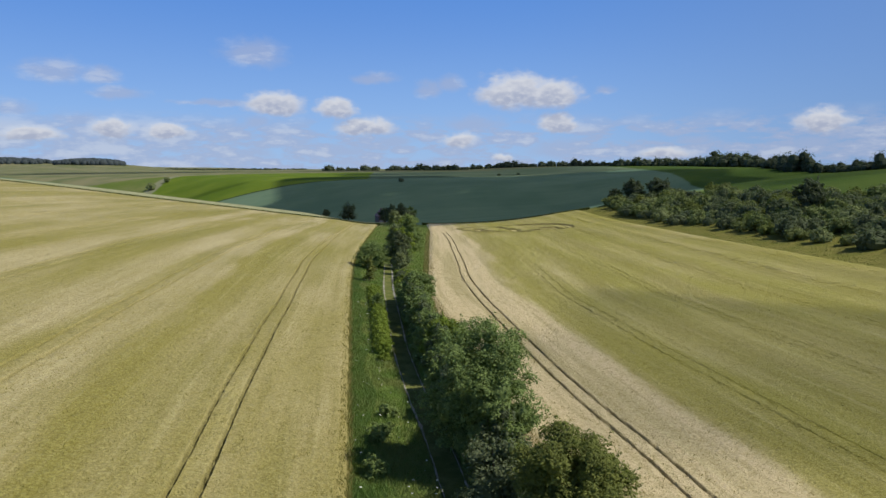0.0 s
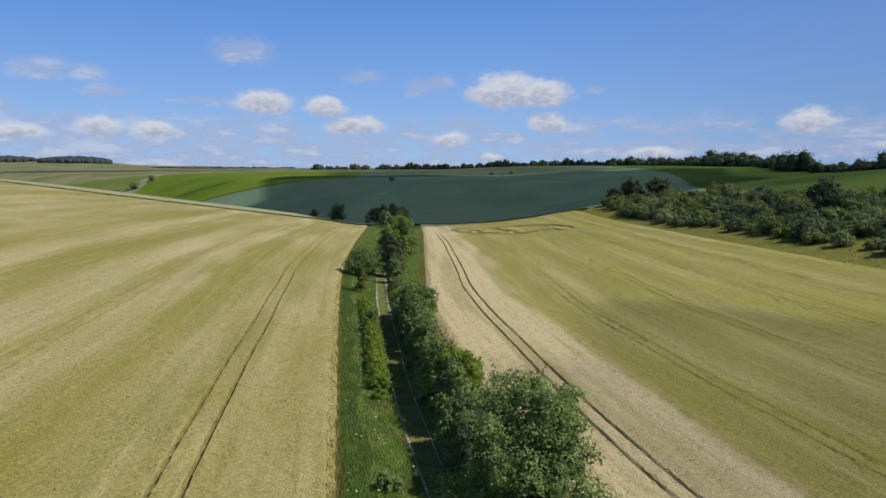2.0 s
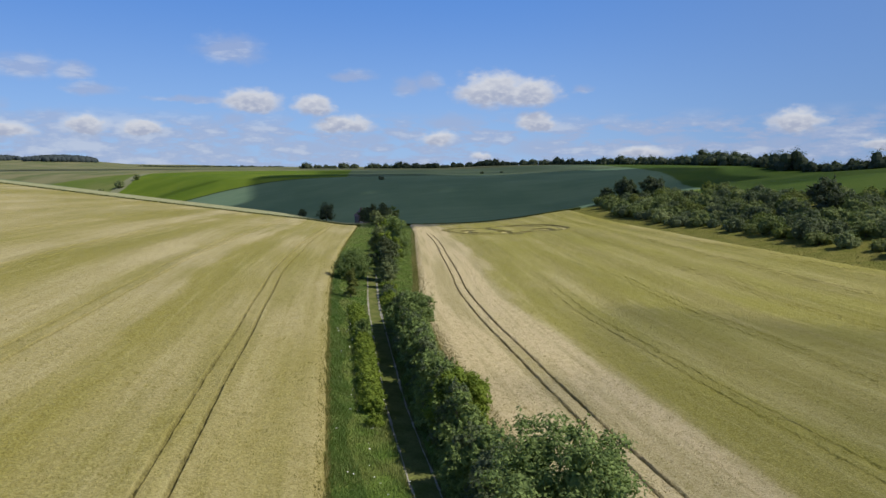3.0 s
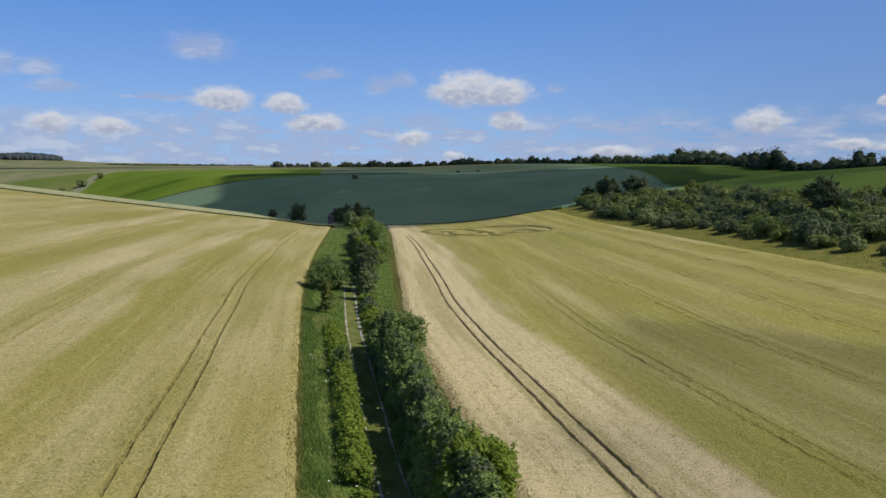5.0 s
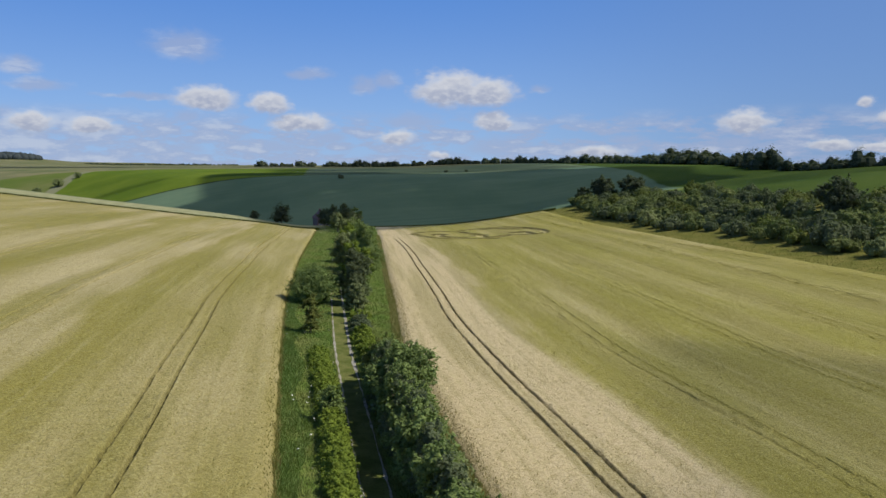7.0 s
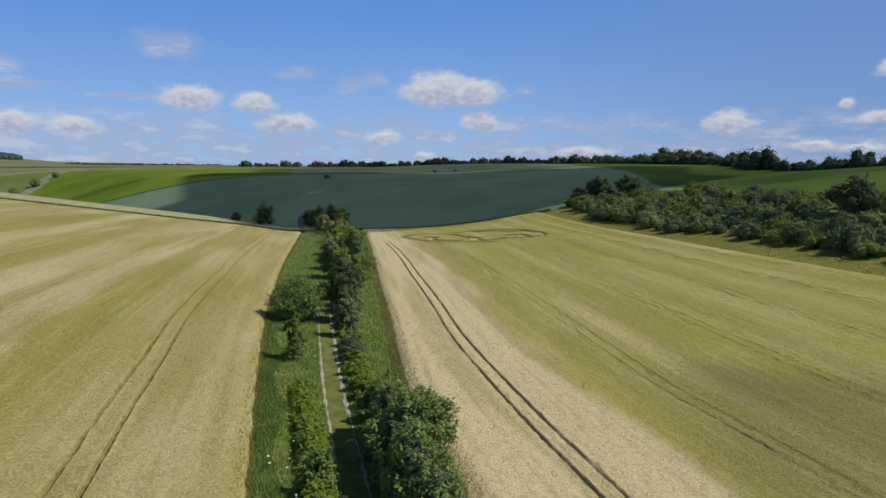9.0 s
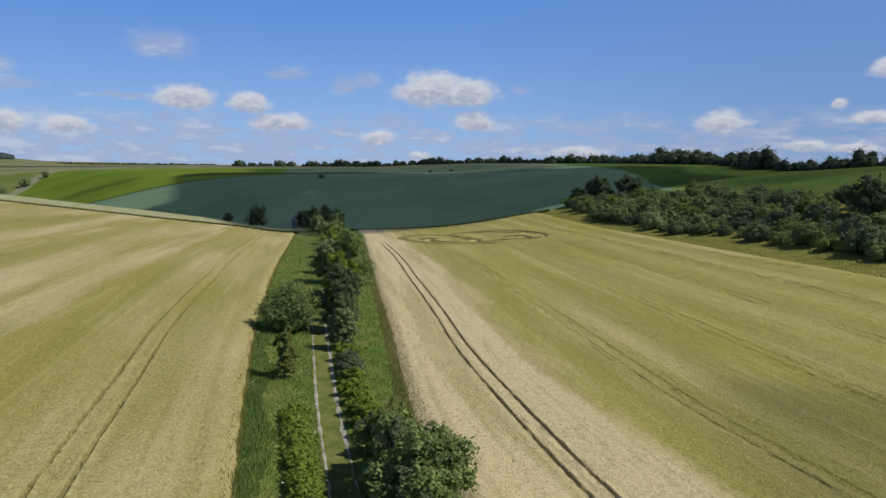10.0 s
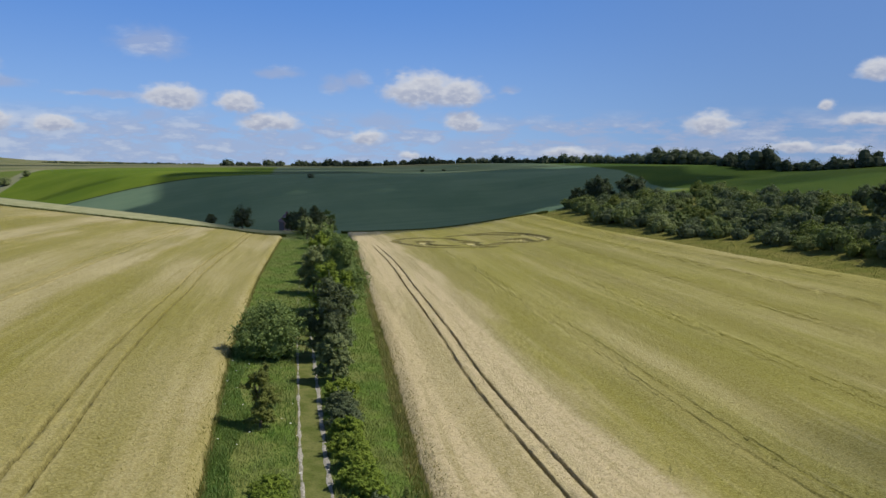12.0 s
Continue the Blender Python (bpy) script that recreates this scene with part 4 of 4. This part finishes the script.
blades("margin_grass", 24000, 22, margin_spots, 0.16, 0.2, MARGIN_GRASS, "dry yellow-green rough grass of the field margin")
blades("bank_grass", 70000, 23, bank_spots, 0.95, 0.3, BANK_GRASS, "dark rough grass on the bank along the field's end", 0.0, "rough grass")


def fringe_spots(rng, count):
    y = 30 + 260 * rng.random(count) ** 1.4
    side = rng.random(count) < 0.72
    return np.where(side, curve(EDGE_RIGHT, y) - 1.0 * rng.random(count) ** 1.6 + 0.12, curve(EDGE_LEFT, y) + 0.3 * rng.random(count) - 0.1), y


blades("fringe_grass", 36000, 24, fringe_spots, 0.5, 0.08, DRY_GRASS, "dry straw-coloured grass fringing the wheat")


def umbel_spots(rng, count):
    y = 36 + 110 * rng.random(count) ** 1.3
    return curve(EDGE_LEFT, y) + 0.4 + (curve(LANE, y) - 1.2 - curve(EDGE_LEFT, y)) * rng.random(count), y


def umbels():
    """White flower heads of hedge parsley standing in the verge."""
    rng = np.random.default_rng(31)
    x, y = umbel_spots(rng, 120)
    z = height(x, y) + 0.35 + 0.3 * rng.random(len(x))
    an = np.linspace(0, 2 * np.pi, 6, endpoint=False)
    r = 0.03 + 0.06 * rng.random(len(x))
    ring = np.stack([x[:, None] + r[:, None] * np.cos(an), y[:, None] + r[:, None] * np.sin(an), z[:, None] + 0.02 * rng.normal(size=(len(x), 6))], -1)
    faces = np.arange(len(x) * 6).reshape(-1, 6)
    tagged(new("verge_flowers", mesh_of("verge_flowers", ring.reshape(-1, 3), faces, plain("white_petals", (0.6, 0.6, 0.5), (0.8, 0.8, 0.72), 8.0))), "small white flower heads scattered through the verge grass", "flowers", kind="stuff")


# ---- the house behind the trees at the lane's end ----
def box(x0, x1, y0, y1, z0, z1):
    v = [(x, y, z) for z in (z0, z1) for y in (y0, y1) for x in (x0, x1)]
    return np.array(v, float), np.array([(0, 2, 3, 1), (4, 5, 7, 6), (0, 1, 5, 4), (2, 6, 7, 3), (0, 4, 6, 2), (1, 3, 7, 5)])


def plain(name, a, b, scale):
    m, n = material(name)
    place = n.add("ShaderNodeNewGeometry").outputs["Position"]
    grain = n.noise(place, scale, 4.0)
    finish(n, n.mix(grain, a, b), 0.85, n.bump(grain, 0.4, 0.02))
    return m


def house(x, y):
    brick, tile = plain("brick", (0.13, 0.09, 0.09), (0.22, 0.16, 0.15), 3.0), plain("roof_tile", (0.12, 0.075, 0.075), (0.22, 0.15, 0.15), 4.0)
    paint, slot = plain("white_paint", (0.7, 0.7, 0.68), (0.8, 0.8, 0.78), 6.0), plain("dark_glass", (0.02, 0.025, 0.03), (0.04, 0.045, 0.05), 2.0)
    root = tagged(new("house"), "small brick cottage with a tiled gable roof among trees", "house")
    w, d, e, r = 2.5, 4.2, 4.2, 6.6
    v = np.array([(-w, -d, -2), (w, -d, -2), (w, d, -2), (-w, d, -2), (-w, -d, e), (w, -d, e), (w, d, e), (-w, d, e), (0, -d, r), (0, d, r), (0, -d, -2), (0, d, -2)], float)
    f = np.array([(0, 10, 8, 4), (10, 1, 5, 8), (1, 2, 6, 5), (2, 11, 9, 6), (11, 3, 7, 9), (3, 0, 4, 7)])
    under(root, "wall", mesh_of("wall", v, f, brick))
    for sgn in (-1, 1):
        a, b = np.array([sgn * (w + 0.35), 0, e - 0.25]), np.array([0, 0, r + 0.12])
        up = np.array([sgn * 0.08, 0, 0.14])
        v = np.array([p + (0, yy, 0) + q for q in (np.zeros(3), up) for p in (a, b) for yy in (-d - 0.3, d + 0.3)])
        under(root, "roof_slope", mesh_of("roof_slope", v, np.array([(0, 1, 3, 2), (4, 6, 7, 5), (0, 4, 5, 1), (2, 3, 7, 6), (0, 2, 6, 4), (1, 5, 7, 3)]), tile))
    under(root, "chimney", mesh_of("chimney", *box(-0.4, 0.4, 1.5, 2.3, r - 0.7, r + 1.2), brick))
    for k, (cx, cz) in enumerate(((1.3, 1.4), (-1.3, 1.4), (0.0, 4.2))):
        pane = under(root, "window", mesh_of("window", *box(cx - 0.5, cx + 0.5, -d - 0.06, -d + 0.05, cz - 0.6, cz + 0.6), paint), "white painted window")
        for px in (-0.23, 0.23):
            under(pane, "pane", mesh_of("pane", *box(cx + px - 0.19, cx + px + 0.19, -d - 0.075, -d - 0.04, cz - 0.5, cz + 0.5), slot))
    root.matrix_basis = pose(x, y, ground_z(x, y) - 0.8, 0, 0, 12)


house(7.2, 347)
umbels()


# ---- unseen fair-weather clouds, placed to shade the hills and the right field ----
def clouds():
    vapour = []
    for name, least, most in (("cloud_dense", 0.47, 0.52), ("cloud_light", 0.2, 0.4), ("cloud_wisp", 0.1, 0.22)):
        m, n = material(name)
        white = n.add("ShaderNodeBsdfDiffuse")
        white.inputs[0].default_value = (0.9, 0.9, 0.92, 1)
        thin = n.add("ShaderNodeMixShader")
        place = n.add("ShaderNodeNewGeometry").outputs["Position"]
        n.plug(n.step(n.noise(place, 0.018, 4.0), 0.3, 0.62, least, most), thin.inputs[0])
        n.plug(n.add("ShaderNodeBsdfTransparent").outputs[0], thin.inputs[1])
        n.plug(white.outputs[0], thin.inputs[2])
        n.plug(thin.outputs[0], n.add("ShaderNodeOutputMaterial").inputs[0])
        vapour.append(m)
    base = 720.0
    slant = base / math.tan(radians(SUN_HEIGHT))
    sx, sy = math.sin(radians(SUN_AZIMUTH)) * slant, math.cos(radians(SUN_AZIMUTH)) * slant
    # where each one's shadow is to fall, and its half length and half breadth
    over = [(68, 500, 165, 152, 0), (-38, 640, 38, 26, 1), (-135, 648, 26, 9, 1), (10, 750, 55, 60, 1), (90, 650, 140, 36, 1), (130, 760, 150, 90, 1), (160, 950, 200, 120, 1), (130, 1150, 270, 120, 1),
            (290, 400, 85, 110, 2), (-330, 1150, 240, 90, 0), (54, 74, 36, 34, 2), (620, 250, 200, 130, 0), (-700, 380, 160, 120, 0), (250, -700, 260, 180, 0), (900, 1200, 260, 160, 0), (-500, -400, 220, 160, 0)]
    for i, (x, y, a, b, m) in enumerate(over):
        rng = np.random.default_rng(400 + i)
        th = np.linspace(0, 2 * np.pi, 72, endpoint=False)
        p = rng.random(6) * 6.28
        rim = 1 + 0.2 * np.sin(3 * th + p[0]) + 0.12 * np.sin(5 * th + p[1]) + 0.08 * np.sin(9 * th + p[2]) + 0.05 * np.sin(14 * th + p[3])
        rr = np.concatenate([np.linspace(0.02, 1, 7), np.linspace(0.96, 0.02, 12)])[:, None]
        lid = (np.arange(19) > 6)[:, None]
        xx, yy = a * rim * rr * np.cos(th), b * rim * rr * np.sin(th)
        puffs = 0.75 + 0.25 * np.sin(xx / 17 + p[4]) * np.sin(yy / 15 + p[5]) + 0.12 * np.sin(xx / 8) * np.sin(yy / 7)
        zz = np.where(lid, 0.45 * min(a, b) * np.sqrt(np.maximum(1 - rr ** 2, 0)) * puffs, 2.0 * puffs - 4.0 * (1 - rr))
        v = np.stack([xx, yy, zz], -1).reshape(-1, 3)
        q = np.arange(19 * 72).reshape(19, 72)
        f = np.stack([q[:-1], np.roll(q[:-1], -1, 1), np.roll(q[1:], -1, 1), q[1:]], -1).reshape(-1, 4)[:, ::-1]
        ob = tagged(new("cloud", mesh_of("cloud", v, f, vapour[m], True)), "white flat-based cumulus cloud, out of view, added for its shadow", "cloud", "fair-weather clouds", "structure")
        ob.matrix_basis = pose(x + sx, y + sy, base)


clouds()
